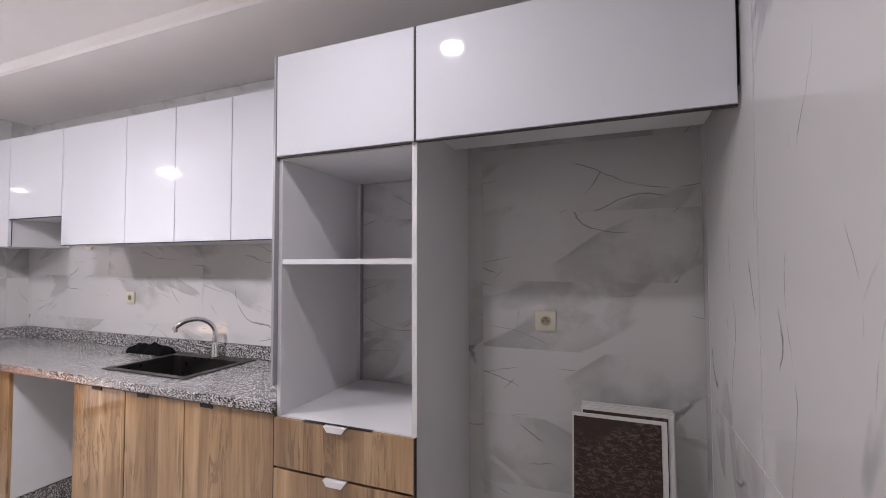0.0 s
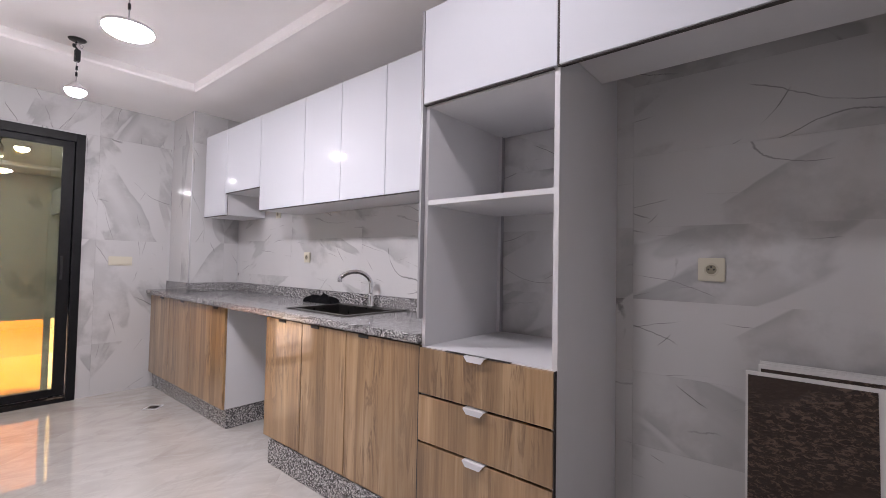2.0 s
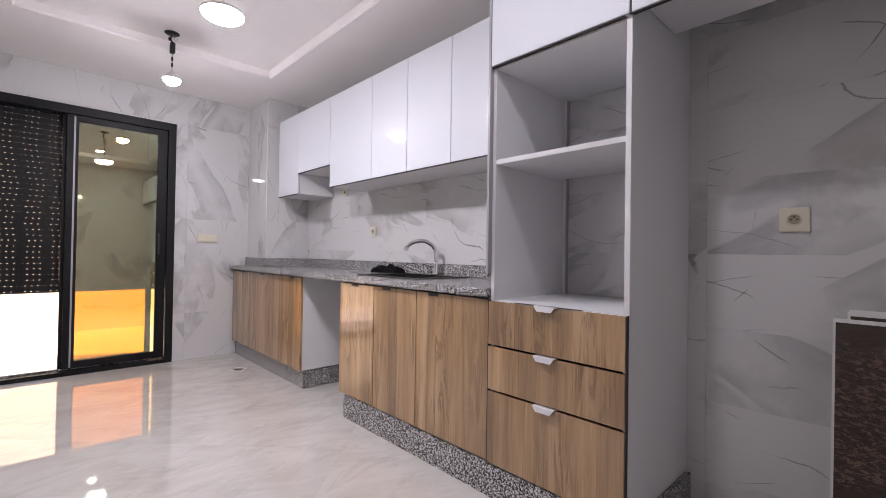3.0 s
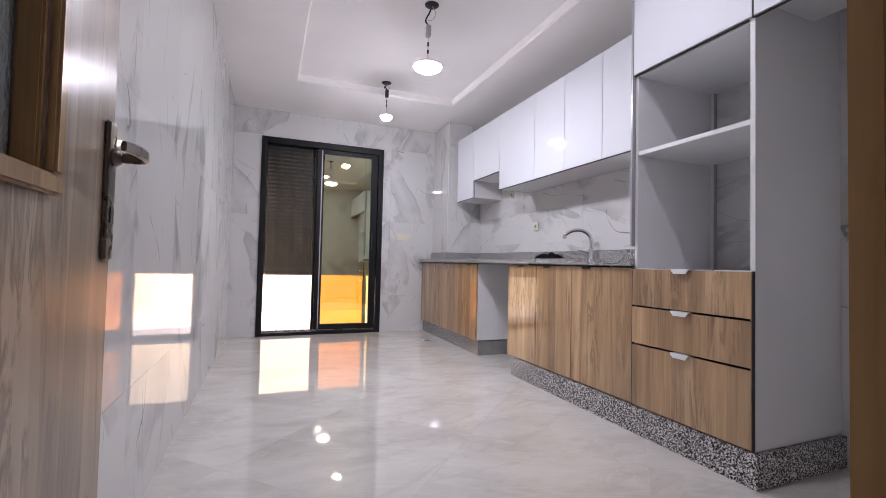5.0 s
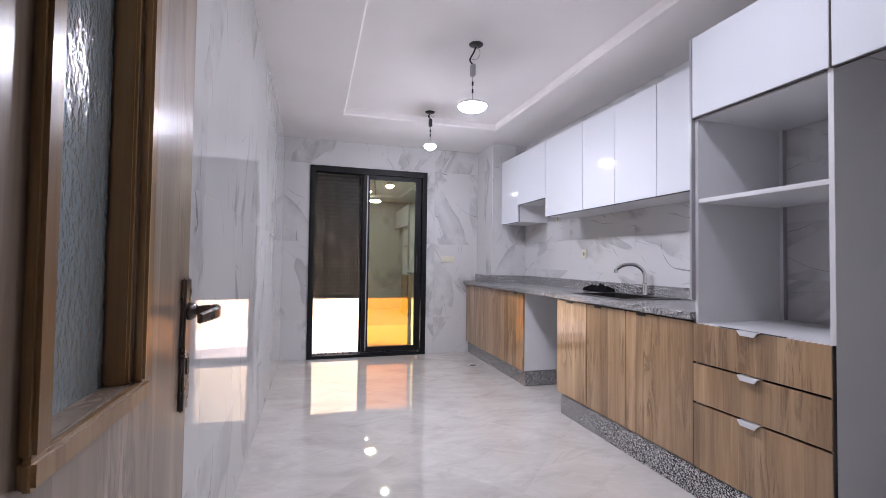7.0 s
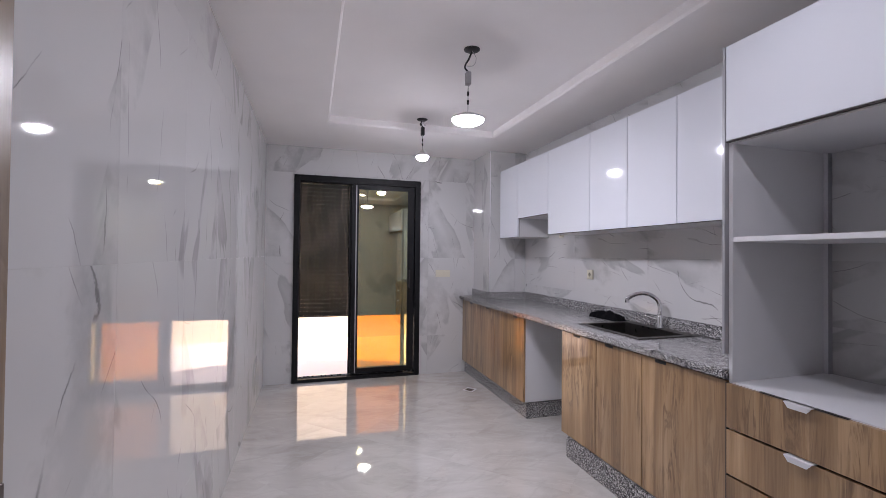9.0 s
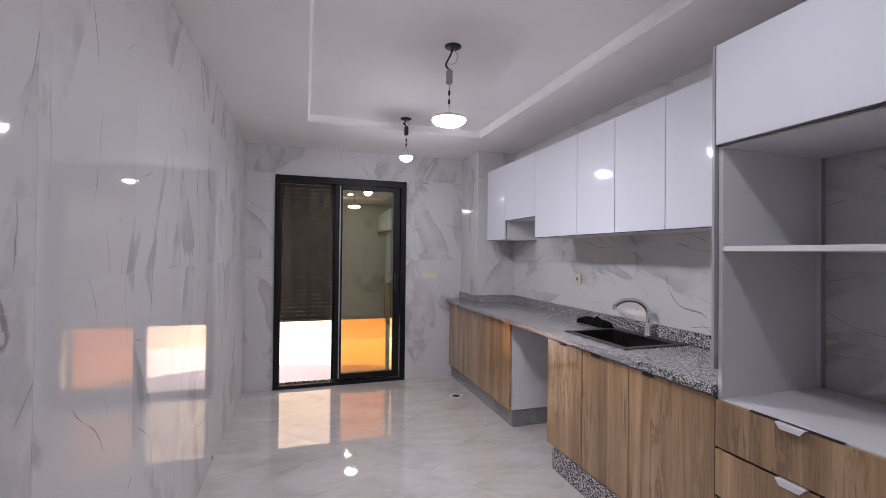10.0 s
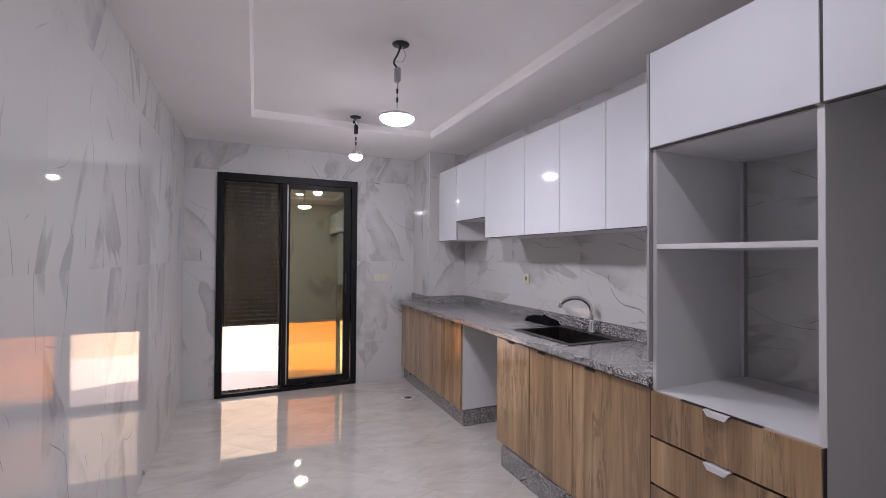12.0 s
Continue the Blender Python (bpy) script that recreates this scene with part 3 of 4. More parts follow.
yfar = 1.425
base_unit("base_cabinet", [-4.6, -4.12, -3.655, -3.045], yfar, "oak-veneered base cabinet with three doors under granite", [-4.3, -3.83, -3.2])
base_unit("base_cabinet", [-2.445, -2.055, -1.665, -1.166], 1.412, "oak-veneered sink cabinet with three doors under granite", [-2.26, -1.93, -1.53])
PL = 0.138
p = thing("plinth", (-3.1, yfar + 0.04, 0.0), "speckled granite plinth under the cabinets", "plinth", kind="structure")
part("plinth_front", box(-4.61, yfar + 0.035, 0.0, -3.055, yfar + 0.055, PL), GRANITE, p, bevel=0.0015)
part("plinth_return", box(-3.075, yfar + 0.0555, 0.0, -3.055, YB, PL), GRANITE, p, bevel=0.0015)
p = thing("plinth", (-2.3, FRONT, 0.0), "speckled granite plinth under the cabinets", "plinth", kind="structure")
part("plinth_front", box(-2.36, 1.400, 0.0, -0.53, 1.42, PL), GRANITE, p, bevel=0.0015)
part("plinth_return", box(-0.55, 1.4205, 0.0, -0.53, YB - 0.002, PL), GRANITE, p, bevel=0.0015)
part("plinth_return", box(-2.36, 1.4205, 0.0, -2.34, YB - 0.002, PL), GRANITE, p, bevel=0.0015)

# ---- countertop ----
SX, SY = (-2.385, -1.825), (1.535, 1.955)
cxs = [XF + 0.002, PX + 0.002, SX[0], SX[1], -1.168]
cys = [1.39, SY[0], PY - 0.003, SY[1], YB - 0.002]
bm = grid_solid(cxs, cys, lambda u, v: not (u < PX and v > PY - 0.003) and not (SX[0] < u < SX[1] and SY[0] < v < SY[1]), 0.8605, CT, "xyz")
bmesh.ops.recalc_face_normals(bm, faces=list(bm.faces))
edges = [e for e in bm.edges if len(e.link_faces) == 2 and e.calc_face_angle() > 0.5 and all(abs(v.co.y - 1.39) < 1e-4 for v in e.verts) and e.verts[0].co.z == e.verts[1].co.z]
bmesh.ops.bevel(bm, geom=edges, offset=0.006, segments=3, affect="EDGES")
tagged(mesh_object("countertop", bm, GRANITE), "polished salt-and-pepper granite countertop on cabinets", "countertop")
bs = thing("upstand", (-3, YB, CT), "speckled granite upstand behind the countertop", "upstand", kind="structure")
part("upstand_piece", box(XF + 0.002, PY - 0.022, CT + 0.001, PX + 0.021, PY - 0.003, CT + 0.08), GRANITE, bs, bevel=0.002)
part("upstand_piece", box(PX + 0.002, PY - 0.002, CT + 0.001, PX + 0.021, YB - 0.003, CT + 0.08), GRANITE, bs, bevel=0.002)
part("upstand_piece", box(PX + 0.022, YB - 0.022, CT + 0.001, -1.169, YB - 0.003, CT + 0.08), GRANITE, bs, bevel=0.002)

# ---- sink and tap ----
sink = thing("kitchen_sink", (-2.1, 1.75, CT), "dark stainless steel drop-in sink in the granite counter", "sink")
ox0, ox1, oy0, oy1 = -2.405, -1.808, 1.515, 1.972
ix0, ix1, iy0, iy1 = -2.365, -1.848, 1.552, 1.885
part("rim", grid_solid([ox0, ix0, ix1, ox1], [oy0, iy0, iy1, oy1], lambda u, v: not (ix0 < u < ix1 and iy0 < v < iy1), CT + 0.0005, CT + 0.006, "xyz"), STEEL, sink, bevel=0.0015)
bm = box(ix0 - 0.004, iy0 - 0.004, CT - 0.2, ix1 + 0.004, iy1 + 0.004, CT - 0.192)
for a in ((ix0 - 0.004, iy0 - 0.004, ix0, iy1 + 0.004), (ix1, iy0 - 0.004, ix1 + 0.004, iy1 + 0.004), (ix0, iy0 - 0.004, ix1, iy0), (ix0, iy1, ix1, iy1 + 0.004)):
    box(a[0], a[1], CT - 0.192, a[2], a[3], CT + 0.0004, bm)
part("basin", bm, STEEL, sink)
part("waste", lathe(-2.1, 1.72, [(0, CT - 0.188), (0.03, CT - 0.188), (0.042, CT - 0.1915)]), CHROME, sink, "chrome waste")
tx, ty, tz = -2.085, 1.928, CT + 0.006
tap = thing("mixer_tap", (tx, ty, tz), "chrome single-lever swan-neck mixer tap on the sink", "tap")
part("base", lathe(tx, ty, [(0, tz), (0.027, tz), (0.026, tz + 0.008), (0.021, tz + 0.016), (0.021, tz + 0.07), (0.017, tz + 0.085), (0.012, tz + 0.09), (0, tz + 0.09)]), CHROME, tap)
sx, sy = -0.62, -0.78
pts = [(tx, ty, tz + 0.08), (tx, ty, tz + 0.15), (tx + sx * 0.022, ty + sy * 0.022, tz + 0.195), (tx + sx * 0.075, ty + sy * 0.075, tz + 0.225), (tx + sx * 0.14, ty + sy * 0.14, tz + 0.222), (tx + sx * 0.19, ty + sy * 0.19, tz + 0.195), (tx + sx * 0.2, ty + sy * 0.2, tz + 0.175)]
part("spout", tube(smooth_path(pts), 0.014, 14), CHROME, tap)
part("aerator", disc(tx + sx * 0.2, ty + sy * 0.2, tz + 0.160, tz + 0.178, 0.0145, 0.0145, 18), CHROME, tap)
part("lever", tube(smooth_path([(tx, ty, tz + 0.055), (tx - 0.03, ty - 0.022, tz + 0.06), (tx - 0.085, ty - 0.05, tz + 0.075)]), 0.009, 10, end=0.006), CHROME, tap)

bm = bmesh.new()
nx, ny = 36, 16
rnd = random.Random(4)
grid = []
for i in range(nx + 1):
    row = []
    for j in range(ny + 1):
        u, v = i / nx, j / ny
        edge = min(1.0, 6 * min(u, 1 - u, 0.7 * v, 0.7 * (1 - v)))
        h = 0.052 * edge ** 0.5 * (0.72 + 0.9 * noise.noise(Vector((u * 6, v * 3, 2.1))) ** 2 + 0.35 * noise.noise(Vector((u * 13, v * 6, 5.0))))
        wob = 0.012 * noise.noise(Vector((u * 7, v * 5, 9)))
        row.append(bm.verts.new((-2.74 + 0.315 * u + wob, 1.845 + 0.105 * v + wob, CT + 0.004 + max(0.0, h))))
    grid.append(row)
for i in range(nx):
    for j in range(ny):
        f = bm.faces.new([grid[i][j], grid[i + 1][j], grid[i + 1][j + 1], grid[i][j + 1]])
        f.smooth = True
ret = bmesh.ops.extrude_face_region(bm, geom=list(bm.faces))
for v in [e for e in ret["geom"] if isinstance(e, bmesh.types.BMVert)]:
    v.co.z = CT + 0.001
tagged(mesh_object("dish_cloth", bm, CLOTH), "crumpled black cloth on the counter beside the sink", "cloth")

# ---- wall cabinets ----
UY, UZ0, UZ1 = 1.646, 1.565, 2.287


def wall_unit(x0, x1, z0, seams, label, shallow=False):
    u = thing("wall_cabinet", (x0, UY, z0), label, "wall cabinet", "row of wall cabinets")
    part("carcass", grid_solid([x0 + 0.0005, x0 + 0.017, x1 - 0.017, x1 - 0.0005], [z0 + 0.002, z0 + 0.018, UZ1 - 0.018, UZ1 - 0.001], lambda a, b: True, UY + 0.0195, YB - 0.002, "xzy"), MELAMINE, u)
    for a, b in zip(seams, seams[1:]):
        front(a, b, z0, UZ1, UY, GLOSSWHITE, u)
        part("edge_band", box(a + 0.001, UY + 0.0008, z0 - 0.0022, b - 0.001, UY + 0.0172, z0 + 0.0014), SHADOWGAP, u, "dark bottom edge band")
        # shade of the seam, put in as a dark strip over the carcass
        part("seam_strip", box(b - 0.003, UY + 0.0184, z0 + 0.002, b + 0.0025, UY + 0.0193, UZ1 - 0.002), SHADOWGAP, u)
    return u


wall_unit(-4.04, -3.619, UZ0, [-4.04, -3.619], "white high-gloss wall cabinet with one door")
wall_unit(-3.619, -3.048, 1.745, [-3.619, -3.048], "short white high-gloss wall cabinet above a hood space")
wall_unit(-3.048, -2.459, UZ0, [-3.048, -2.459], "wide white high-gloss wall cabinet with one door")
wall_unit(-2.459, -1.667, UZ0, [-2.459, -2.065, -1.667], "white high-gloss wall cabinet with two doors")
wall_unit(-1.667, -1.168, UZ0, [-1.667, -1.168], "white high-gloss wall cabinet with one door")

# ---- tall appliance housing ----
tall = thing("tall_cabinet", (-0.85, FRONT, PL), "tall white appliance housing with oak drawers", "tall cabinet")
TX0, TX1, TZ1 = -1.163, -0.548, 2.289
part("side_panel", box(TX0, FRONT + 0.002, PL + 0.001, TX0 + 0.018, YB - 0.002, TZ1), MELAMINE, tall, bevel=0.001)
part("side_panel", box(TX1 - 0.02, FRONT - 0.0006, PL + 0.001, TX1, YB - 0.002, 1.942), MELAMINE, tall, bevel=0.001)
part("shelf", box(TX0 + 0.018, FRONT + 0.004, 1.446, TX1 - 0.02, YB - 0.05, 1.467), MELAMINE, tall, "white shelf board", bevel=0.001)
part("shelf", box(TX0 + 0.018, FRONT + 0.001, 0.833, TX1 - 0.02, YB - 0.004, 0.851), MELAMINE, tall, "white shelf board", bevel=0.001)
part("back_batten", box(TX0 + 0.018, YB - 0.03, 0.851, TX0 + 0.034, YB - 0.002, 1.866), MELAMINE, tall, bevel=0.001)
# thin grey strip that draws the shadow line along the batten
part("batten_gap", box(TX0 + 0.0342, YB - 0.026, 0.852, TX0 + 0.0365, YB - 0.002, 1.865), PROFILE, tall)
part("bottom_panel", box(TX0 + 0.018, FRONT + 0.02, PL + 0.001, TX1 - 0.02, YB - 0.01, PL + 0.019), MELAMINE, tall)
top_box = part("top_box", box(TX0 + 0.0185, FRONT + 0.004, 1.866, TX1 - 0.001, YB - 0.003, TZ1 - 0.001), MELAMINE, tall)
front(TX0 - 0.002, -0.552, 1.877, TZ1, FRONT - 0.016, GLOSSWHITE, tall, "lift_door")
part("edge_profile", box(TX0 - 0.015, FRONT - 0.018, 0.965, TX0 - 0.0028, FRONT + 0.012, TZ1), PROFILE, tall, "grey edge profile", bevel=0.0008)
part("edge_band", box(TX1 - 0.0035, FRONT - 0.001 - 0.016, DOORBOT, TX1 - 0.0005, FRONT - 0.0015, 0.849), SHADOWGAP, tall)
for z0, z1 in ((0.657, 0.848), (0.462, 0.652), (DOORBOT, 0.457)):
    d = front(TX0 + 0.001, TX1 - 0.004, z0, z1, FRONT - 0.016, OAK, tall, "drawer_front")
    part("drawer_box", box(TX0 + 0.02, FRONT + 0.0025, z0 + 0.02, TX1 - 0.022, YB - 0.1, z1 - 0.02), SHADOWGAP, d)
    bm = bmesh.new()
    hx0, hx1, hz = -0.915, -0.820, z1 + 0.001
    prof = [(hx0, hz), (hx1, hz), (hx1 - 0.016, hz - 0.02), (hx0 + 0.016, hz - 0.02)]
    a = [bm.verts.new((x, FRONT - 0.034, z)) for x, z in prof]
    b = [bm.verts.new((x, FRONT - 0.0305, z)) for x, z in prof]
    bm.faces.new(a), bm.faces.new(b)
    for i in range(4):
        bm.faces.new([a[i], a[(i + 1) % 4], b[(i + 1) % 4], b[i]])
    box(hx0, FRONT - 0.0304, hz - 0.001, hx1, FRONT - 0.0005, hz + 0.0015, bm)
    part("lip_handle", bm, SATIN, d, "aluminium lip handle")
# dark strip for the shade in the seam beside the drawers
part("seam_strip", box(TX0 - 0.003, FRONT - 0.013, DOORBOT, TX0 + 0.0032, FRONT + 0.0015, 0.848), SHADOWGAP, tall)
part("finger_strip", box(-1.02, FRONT - 0.018, 0.8485, -0.72, FRONT - 0.002, 0.8505), SHADOWGAP, tall)

# solid dark strips give the gaps round the lift doors their shade
part("door_gap", box(-0.5545, FRONT - 0.012, 1.877, -0.5445, FRONT + 0.0015, TZ1), SHADOWGAP, tall)
part("door_gap", box(TX0, FRONT - 0.013, 1.8725, TX1 - 0.021, FRONT + 0.0015, 1.8765), SHADOWGAP, tall)
over = thing("bridge_cabinet", (-0.07, FRONT, 1.876), "white high-gloss cabinet bridging the fridge space", "wall cabinet")
part("carcass", box(-0.546, FRONT + 0.003, 1.943, XR - 0.022, 1.80, TZ1 - 0.001), MELAMINE, over, bevel=0.001)
part("scribe_strip", box(XR - 0.021, FRONT + 0.003, 1.938, XR - 0.002, FRONT + 0.02, TZ1 - 0.001), SHADOWGAP, over)
front(-0.547, XR - 0.008, 1.877, TZ1, FRONT - 0.016, GLOSSWHITE, over, "lift_door")
part("edge_profile", box(-0.544, FRONT - 0.014, 1.8735, XR - 0.008, FRONT + 0.002, 1.8765), SHADOWGAP, over)

# ---- leftover tiles leaning in the fridge space ----
def leaning_tile(x, foot, lean, w, h, clay, label):
    t = thing("spare_tile", (x, foot, 0.0), label, "tile", "stack of leaning spare tiles")
    dy = math.sin(radians(lean))
    def slab(a, b, z0, z1, y0, y1):
        bm = box(a, y0, z0, b, y1, z1)
        for v in bm.verts:
            v.co = Vector((v.co.x, foot + v.co.y + v.co.z * dy, v.co.z * math.cos(radians(lean)) + 0.009 * dy))
        return bm
    part("tile_body", slab(x, x + w, 0.0, h, 0.0, 0.009), TILEEDGE, t, bevel=0.0012)
    if clay:
        part("clay_back", slab(x + 0.007, x + w - 0.02, 0.006, h - 0.012, -0.0025, -0.0002), CLAY, t, "dark brown embossed clay underside")
    return t


leaning_tile(-0.07, 1.775, 5.0, 0.338, 0.862, True, "spare tile leaning with its brown clay back outwards")
for i in range(5):
    leaning_tile(-0.036 + 0.004 * (i % 3), 1.790 + 0.0165 * i, 5.0, 0.328, 0.884 + 0.004 * (i % 2), i < 4, "white spare tile leaning in a stack")

# ---- sockets ----
def socket(x, z, size=0.082):
    s = thing("wall_socket", (x, YB, z), "ivory plastic wall socket on the marble tiles", "socket")
    h = size / 2
    part("cover", box(x - h, YB - 0.012, z - h, x + h, YB - 0.001, z + h), IVORY, s, bevel=0.003)
    bm = bmesh.new()
    n = 28
    ring = [[bm.verts.new((x + r * math.cos(2 * math.pi * i / n), YB - d, z + r * math.sin(2 * math.pi * i / n))) for i in range(n)] for r, d in ((0.024, 0.0125), (0.022, 0.0155), (0.019, 0.0155), (0.018, 0.0125))]
    for a, b in zip(ring, ring[1:]):
        for i in range(n):
            bm.faces.new([a[i], a[(i + 1) % n], b[(i + 1) % n], b[i]])
    part("well_rim", bm, IVORY, s)
    bm = bmesh.new()
    bm.faces.new([bm.verts.new((x + 0.0185 * math.cos(2 * math.pi * i / n), YB - 0.01205, z + 0.0185 * math.sin(2 * math.pi * i / n))) for i in range(n)])
    part("well", bm, SOCKETWELL, s)
    for dx, dz in ((-0.009, 0.0), (0.009, 0.0), (0.0, 0.010)):
        part("pin_hole", box(x + dx - 0.0028, YB - 0.0135, z + dz - 0.0028, x + dx + 0.0028, YB - 0.0121, z + dz + 0.0028), DARKPLASTIC, s)
    return s


socket(-0.19, 1.196, 0.09)
socket(-2.933, 1.224, 0.08)
socket(-3.39, 1.592, 0.07)
sw = thing("light_switch", (XF, 1.18, 1.163), "ivory double switch plate on the marble wall", "switch")
part("plate", box(XF + 0.001, 1.092, 1.123, XF + 0.010, 1.268, 1.203), IVORY, sw, bevel=0.003)
for a in (1.104, 1.183):
    part("rocker", box(XF + 0.010, a, 1.135, XF + 0.014, a + 0.073, 1.191), IVORY, sw, bevel=0.0015)

drain = thing("floor_drain", (-3.93, 1.275, 0.0), "small square steel floor drain", "drain")
bm = grid_solid([-0.055, -0.042, 0.042, 0.055], [-0.055, -0.042, 0.042, 0.055], lambda u, v: not (abs(u) < 0.042 and abs(v) < 0.042), 0.0005, 0.003, "xyz")
bmesh.ops.transform(bm, matrix=pose(-3.93, 1.275, 0, 0, 0, 45), verts=list(bm.verts))
part("frame", bm, SATIN, drain)
part("grate", disc(-3.93, 1.275, 0.0005, 0.002, 0.038, 0.036, 24), BRONZE, drain)

# ---- lamps ----
def pendant(x, y, dx, zdisc, r, height, driver_mat, driver_z, driver_len, glow_mat, label):
    l = thing("pendant_lamp", (x, y, ZC), label, "lamp", "bare pendant lamps")
    part("ceiling_box", lathe(x, y, [(0, ZC - 0.012), (0.035, ZC - 0.011), (0.047, ZC - 0.004), (0.048, ZC - 0.0003)]), DARKPLASTIC, l, "black ceiling box")
    lx = x + dx
    part("cable", tube(smooth_path([(x, y, ZC - 0.01), (x - 0.012, y - 0.012, ZC - 0.05), (lx - 0.01, y - 0.018, driver_z + driver_len + 0.035), (lx, y, driver_z + driver_len)]), 0.0055, 8), DARKPLASTIC, l)
    part("loose_wire", tube(smooth_path([(x + 0.005, y, ZC - 0.01), (x + 0.02, y + 0.02, ZC - 0.06), (lx + 0.028, y + 0.02, driver_z + driver_len + 0.03), (lx - 0.012, y - 0.02, driver_z + driver_len + 0.04)]), 0.0018, 6), GREYPLASTIC, l)
    part("driver", box(lx - 0.018, y - 0.015, driver_z, lx + 0.018, y + 0.015, driver_z + driver_len), driver_mat, l, bevel=0.004)
    part("lead", tube([(lx, y, driver_z), (lx + 0.001, y, (driver_z + zdisc + height) / 2), (lx, y, zdisc + height * 0.9)], 0.0025, 6), GREYPLASTIC, l)
    for k in (0.34, 0.68):
        zc = driver_z + (zdisc + height - driver_z) * k
        part("connector", tube([(lx, y, zc + 0.012), (lx, y, zc - 0.014)], 0.006, 8), DARKPLASTIC, l)
    prof = [(0, zdisc - height * 0.55)] + [(r * math.sin(a), zdisc - height * 0.55 * math.cos(a) ** 1.2) for a in [k * math.pi / 2 / 9 for k in range(1, 10)]] + [(r * 0.99, zdisc + height * 0.03)]
    part("diffuser", lathe(lx, y, prof), glow_mat, l, "glowing white diffuser")
    rr, zz = prof[-1]
    part("housing", lathe(lx, y, [(rr, zz), (rr * 1.03, zz + 0.002), (rr * 1.03, zz + 0.012), (rr * 0.75, zdisc + height * 0.42), (rr * 0.5, zdisc + height * 0.55), (0.02, zdisc + height * 0.75), (0, zdisc + height * 0.78)]), TILEEDGE, l, "white lamp housing")
    return l


pendant(-2.117, 0.59, -0.06, 2.19, 0.095, 0.06, GREYPLASTIC, 2.40, 0.08, LAMPGLOW, "cool white disc lamp hanging by its wires")
pendant(-3.491, 0.633, 0.02, 2.25, 0.055, 0.07, DARKPLASTIC, 2.44, 0.075, LAMPGLOW2, "small cool white lamp hanging by its wires")

spot = thing("ceiling_spot", (-0.68, 0.67, ZC), "small round cool white spot in the ceiling", "lamp")
part("ring", lathe(-0.68, 0.67, [(0.05, ZC - 0.010), (0.053, ZC - 0.012), (0.064, ZC - 0.006), (0.066, ZC - 0.0003)]), TILEEDGE, spot, "white ring")
part("lens", lathe(-0.68, 0.67, [(0, ZC - 0.014), (0.03, ZC - 0.013), (0.049, ZC - 0.009), (0.049, ZC - 0.002)]), LAMPGLOW3, spot, "glowing lens")

# ---- tile pieces ----
GAP = 0.0006
TILES = {}


def clip_rects(rects, hole):
    out = []
    for a0, b0, a1, b1 in rects:
        h0, k0, h1, k1 = hole
        if h1 <= a0 or h0 >= a1 or k1 <= b0 or k0 >= b1:
            out.append((a0, b0, a1, b1))
            continue
        for q in ((a0, b0, min(a1, h0), b1), (max(a0, h1), b0, a1, b1), (max(a0, h0), b0, min(a1, h1), min(b1, k0)), (max(a0, h0), max(b0, k1), min(a1, h1), b1)):
            if q[2] - q[0] > 0.004 and q[3] - q[1] > 0.004:
                out.append(q)
    return out


def tile_mesh(w, h, material):
    key = (round(w, 4), round(h, 4), material.name)
    if key not in TILES:
        bm = bmesh.new()
        e = 0.0002
        lo = [bm.verts.new(p) for p in ((0, 0, 0), (w, 0, 0), (w, h, 0), (0, h, 0))]
        hi = [bm.verts.new(p) for p in ((0, 0, T - e), (w, 0, T - e), (w, h, T - e), (0, h, T - e))]
        up = [bm.verts.new(p) for p in ((e, e, T), (w - e, e, T), (w - e, h - e, T), (e, h - e, T))]
        for a, b in ((lo, hi), (hi, up)):
            for i in range(4):
                bm.faces.new([a[i], a[(i + 1) % 4], b[(i + 1) % 4], b[i]])
        bm.faces.new(up)
        me = bpy.data.meshes.new("wall_tile")
        bm.to_mesh(me)
        bm.free()
        me.materials.append(material)
        TILES[key] = me
    return TILES[key]


def tile_wall(wall, origin, udir, vdir, u_range, v_range, tw, th, u_off, v_off, holes=(), lengthwise=True):
    """Tiles of tw by th on a wall; udir runs along the wall, vdir up, both seen from the room."""
    udir, vdir, origin = Vector(udir), Vector(vdir), Vector(origin)
    ndir = udir.cross(vdir)
    u = u_range[0] - (u_range[0] - u_off) % tw
    while u < u_range[1] - 0.003:
        v = v_range[0] - (v_range[0] - v_off) % th
        while v < v_range[1] - 0.003:
            rects = [(max(u, u_range[0]), max(v, v_range[0]), min(u + tw, u_range[1]), min(v + th, v_range[1]))]
            for hole in holes:
                rects = clip_rects(rects, hole)
            for a0, b0, a1, b1 in rects:
                if a1 - a0 < 0.004 or b1 - b0 < 0.004:
                    continue
                w, h = a1 - a0 - GAP, b1 - b0 - GAP
                base = origin + udir * (a0 + GAP / 2) + vdir * (b0 + GAP / 2) - ndir * T
                if lengthwise:
                    me, cols = tile_mesh(w, h, MARBLE), (udir, vdir, ndir)
                else:
                    me, cols = tile_mesh(h, w, MARBLE), (vdir, -udir, ndir)
                    base = base + udir * w
                ob = new("tile", me)
                m = Matrix.Identity(4)
                for c in range(3):
                    for r in range(3):
                        m[r][c] = cols[c][r]
                m.translation = base
                ob.parent = wall
                ob.matrix_basis = m
            v += th
        u += tw


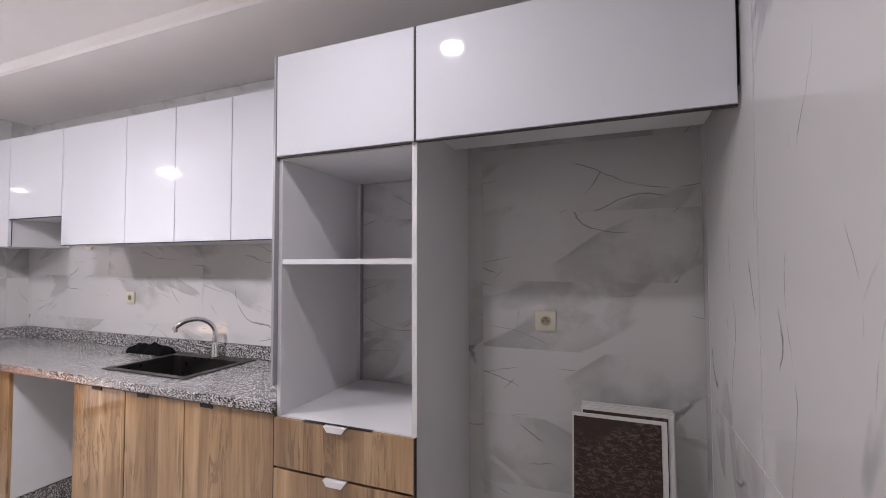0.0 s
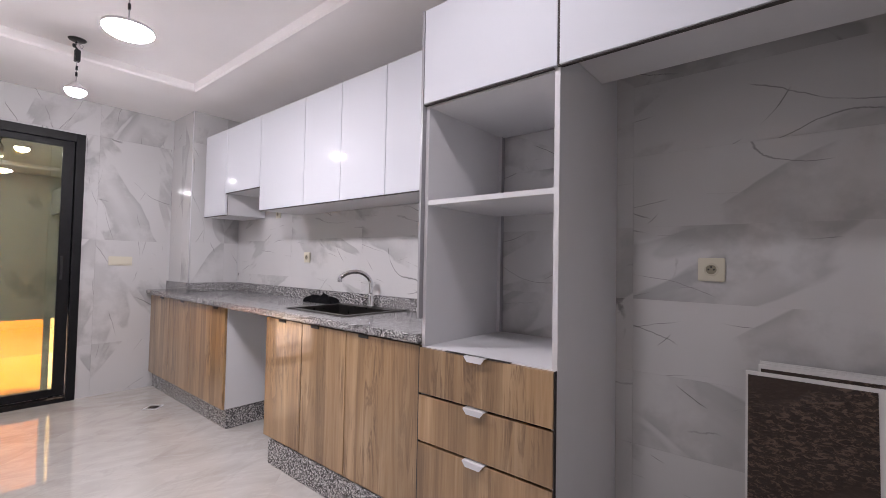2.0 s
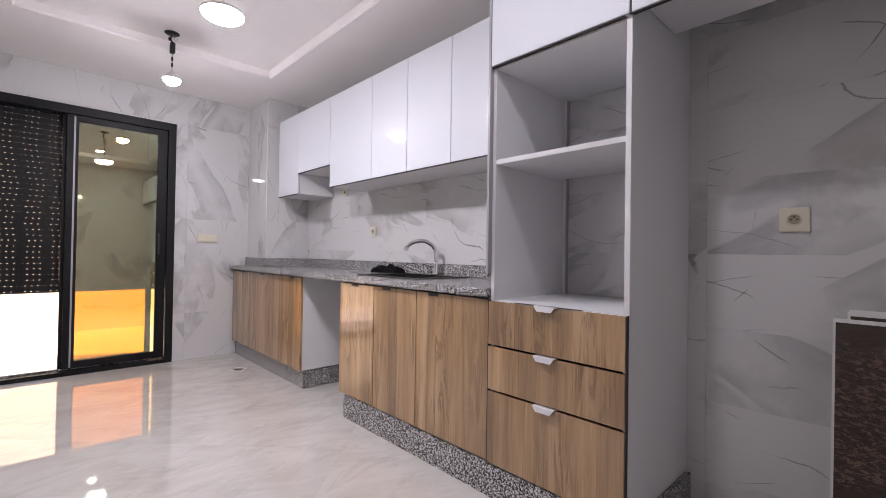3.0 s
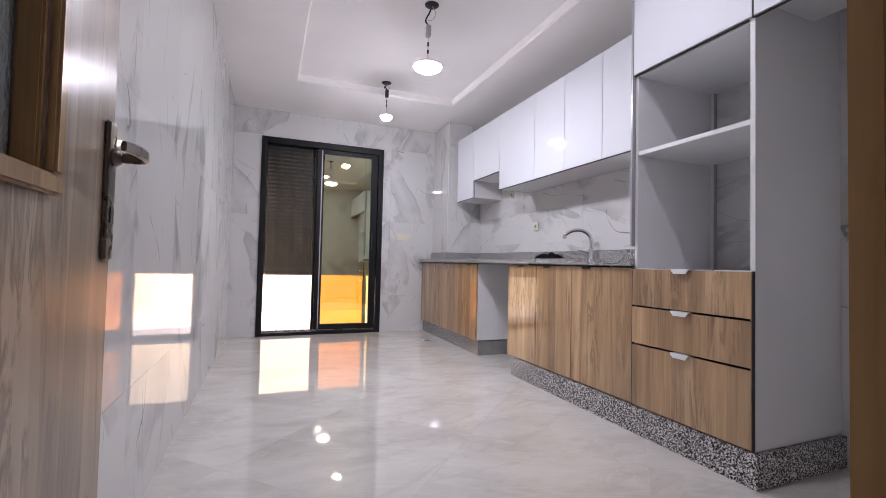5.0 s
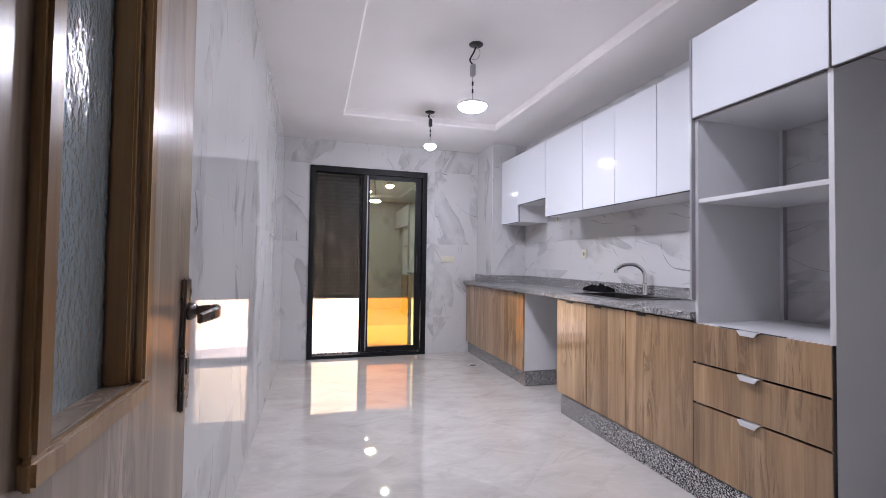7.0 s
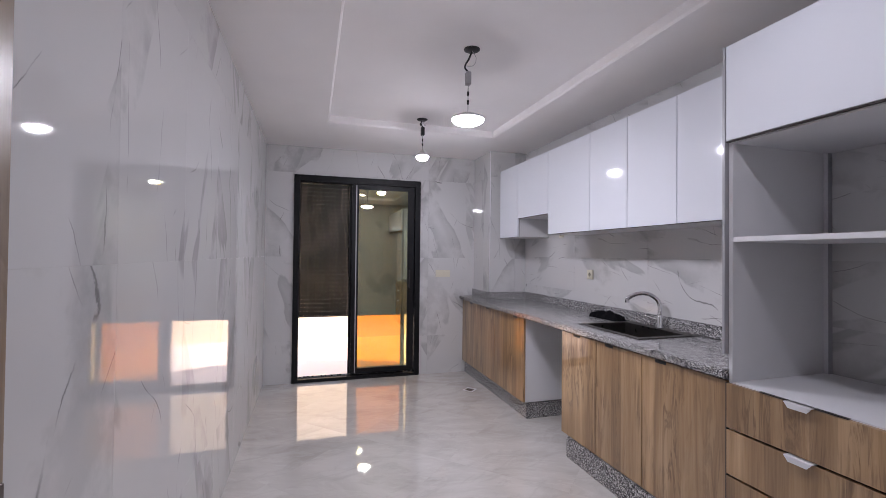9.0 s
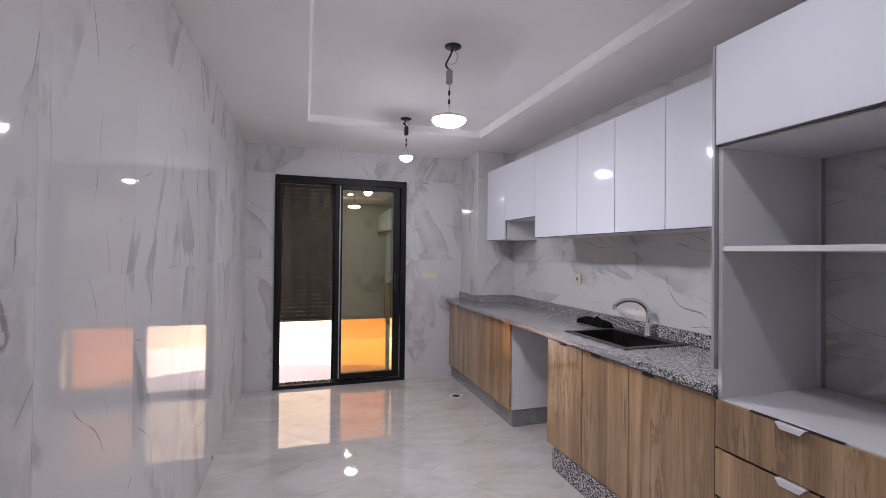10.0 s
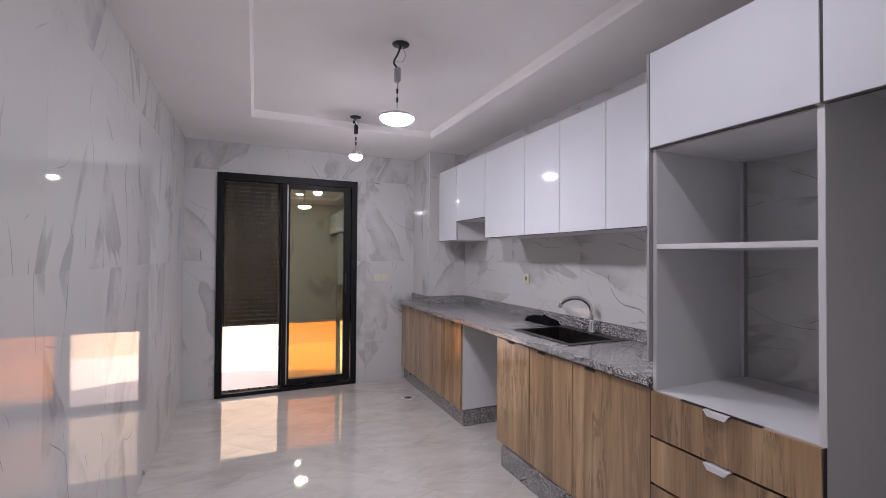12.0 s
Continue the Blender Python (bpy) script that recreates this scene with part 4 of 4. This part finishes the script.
tile_wall(wall_back, (0, YB, 0), (1, 0, 0), (0, 0, 1), (PX, XR), (0, ZB), 0.9, 0.3035, -0.478, 0.155)
tile_wall(wall_left, (0, YL, 0), (-1, 0, 0), (0, 0, 1), (-XR, -XF), (0, ZB), 0.6, 0.9, 1.02, 0.445, lengthwise=False)
tile_wall(wall_far, (XF, 0, 0), (0, -1, 0), (0, 0, 1), (-PY, -YL), (0, ZB), 0.6, 0.9, -1.0, 0.445, [(-WX[1], -1, -WX[0], WX[2])], lengthwise=False)
tile_wall(wall_right, (XR, 0, 0), (0, 1, 0), (0, 0, 1), (YL, YB), (0, ZB), 0.6, 1.2, 0.1, -0.25, [(DY[0], -1, DY[1], DY[2])], lengthwise=False)
tile_wall(pillar, (0, PY, 0), (1, 0, 0), (0, 0, 1), (XF, PX), (CT - 0.04, ZB), 0.3, 0.9, -4.62, 0.445, lengthwise=False)
tile_wall(pillar, (PX, 0, 0), (0, 1, 0), (0, 0, 1), (PY, YB), (CT - 0.04, ZB), 0.3, 0.9, 1.57, 0.445, lengthwise=False)
trim = tagged(mesh_object("trim", tube([(PX, PY, CT + 0.082), (PX, PY, ZB)], 0.004, 8), SATIN), "aluminium corner trim on the pillar", "trim", kind="structure")

# diagonal floor tiles, cut at the walls
def clip_poly(poly, axis, limit, sign):
    out = []
    for i, p in enumerate(poly):
        q = poly[(i + 1) % len(poly)]
        a, b = sign * (p[axis] - limit), sign * (q[axis] - limit)
        if a <= 0:
            out.append(p)
        if a * b < 0:
            f = a / (a - b)
            out.append((p[0] + (q[0] - p[0]) * f, p[1] + (q[1] - p[1]) * f))
    return out


S, c45 = 0.8, math.sqrt(0.5)
for i in range(-6, 9):
    for j in range(-6, 9):
        cx, cy = -3.09 + (i - j) * S * c45, 0.03 + (i + j) * S * c45
        g = GAP / 2
        sq = [(cx, cy + g), (cx + S * c45 - g, cy + S * c45), (cx, cy + 2 * S * c45 - g), (cx - S * c45 + g, cy + S * c45)]
        for axis, lim, sg in ((0, XF - 0.02, -1), (0, XR + 0.15, 1), (1, YL, -1), (1, YB, 1)):
            if sq:
                sq = clip_poly(sq, axis, lim, sg)
        if len(sq) < 3:
            continue
        mid = (cx, cy + S * c45)
        bm = bmesh.new()
        up = [bm.verts.new((x - mid[0], y - mid[1], 0)) for x, y in sq]
        lo = [bm.verts.new((x - mid[0], y - mid[1], -T)) for x, y in sq]
        bm.faces.new(up)
        for k in range(len(up)):
            bm.faces.new([lo[k], lo[(k + 1) % len(up)], up[(k + 1) % len(up)], up[k]])
        ob = mesh_object("tile", bm, FLOOR)
        ob.location = (*mid, 0)
        ob.parent = floor
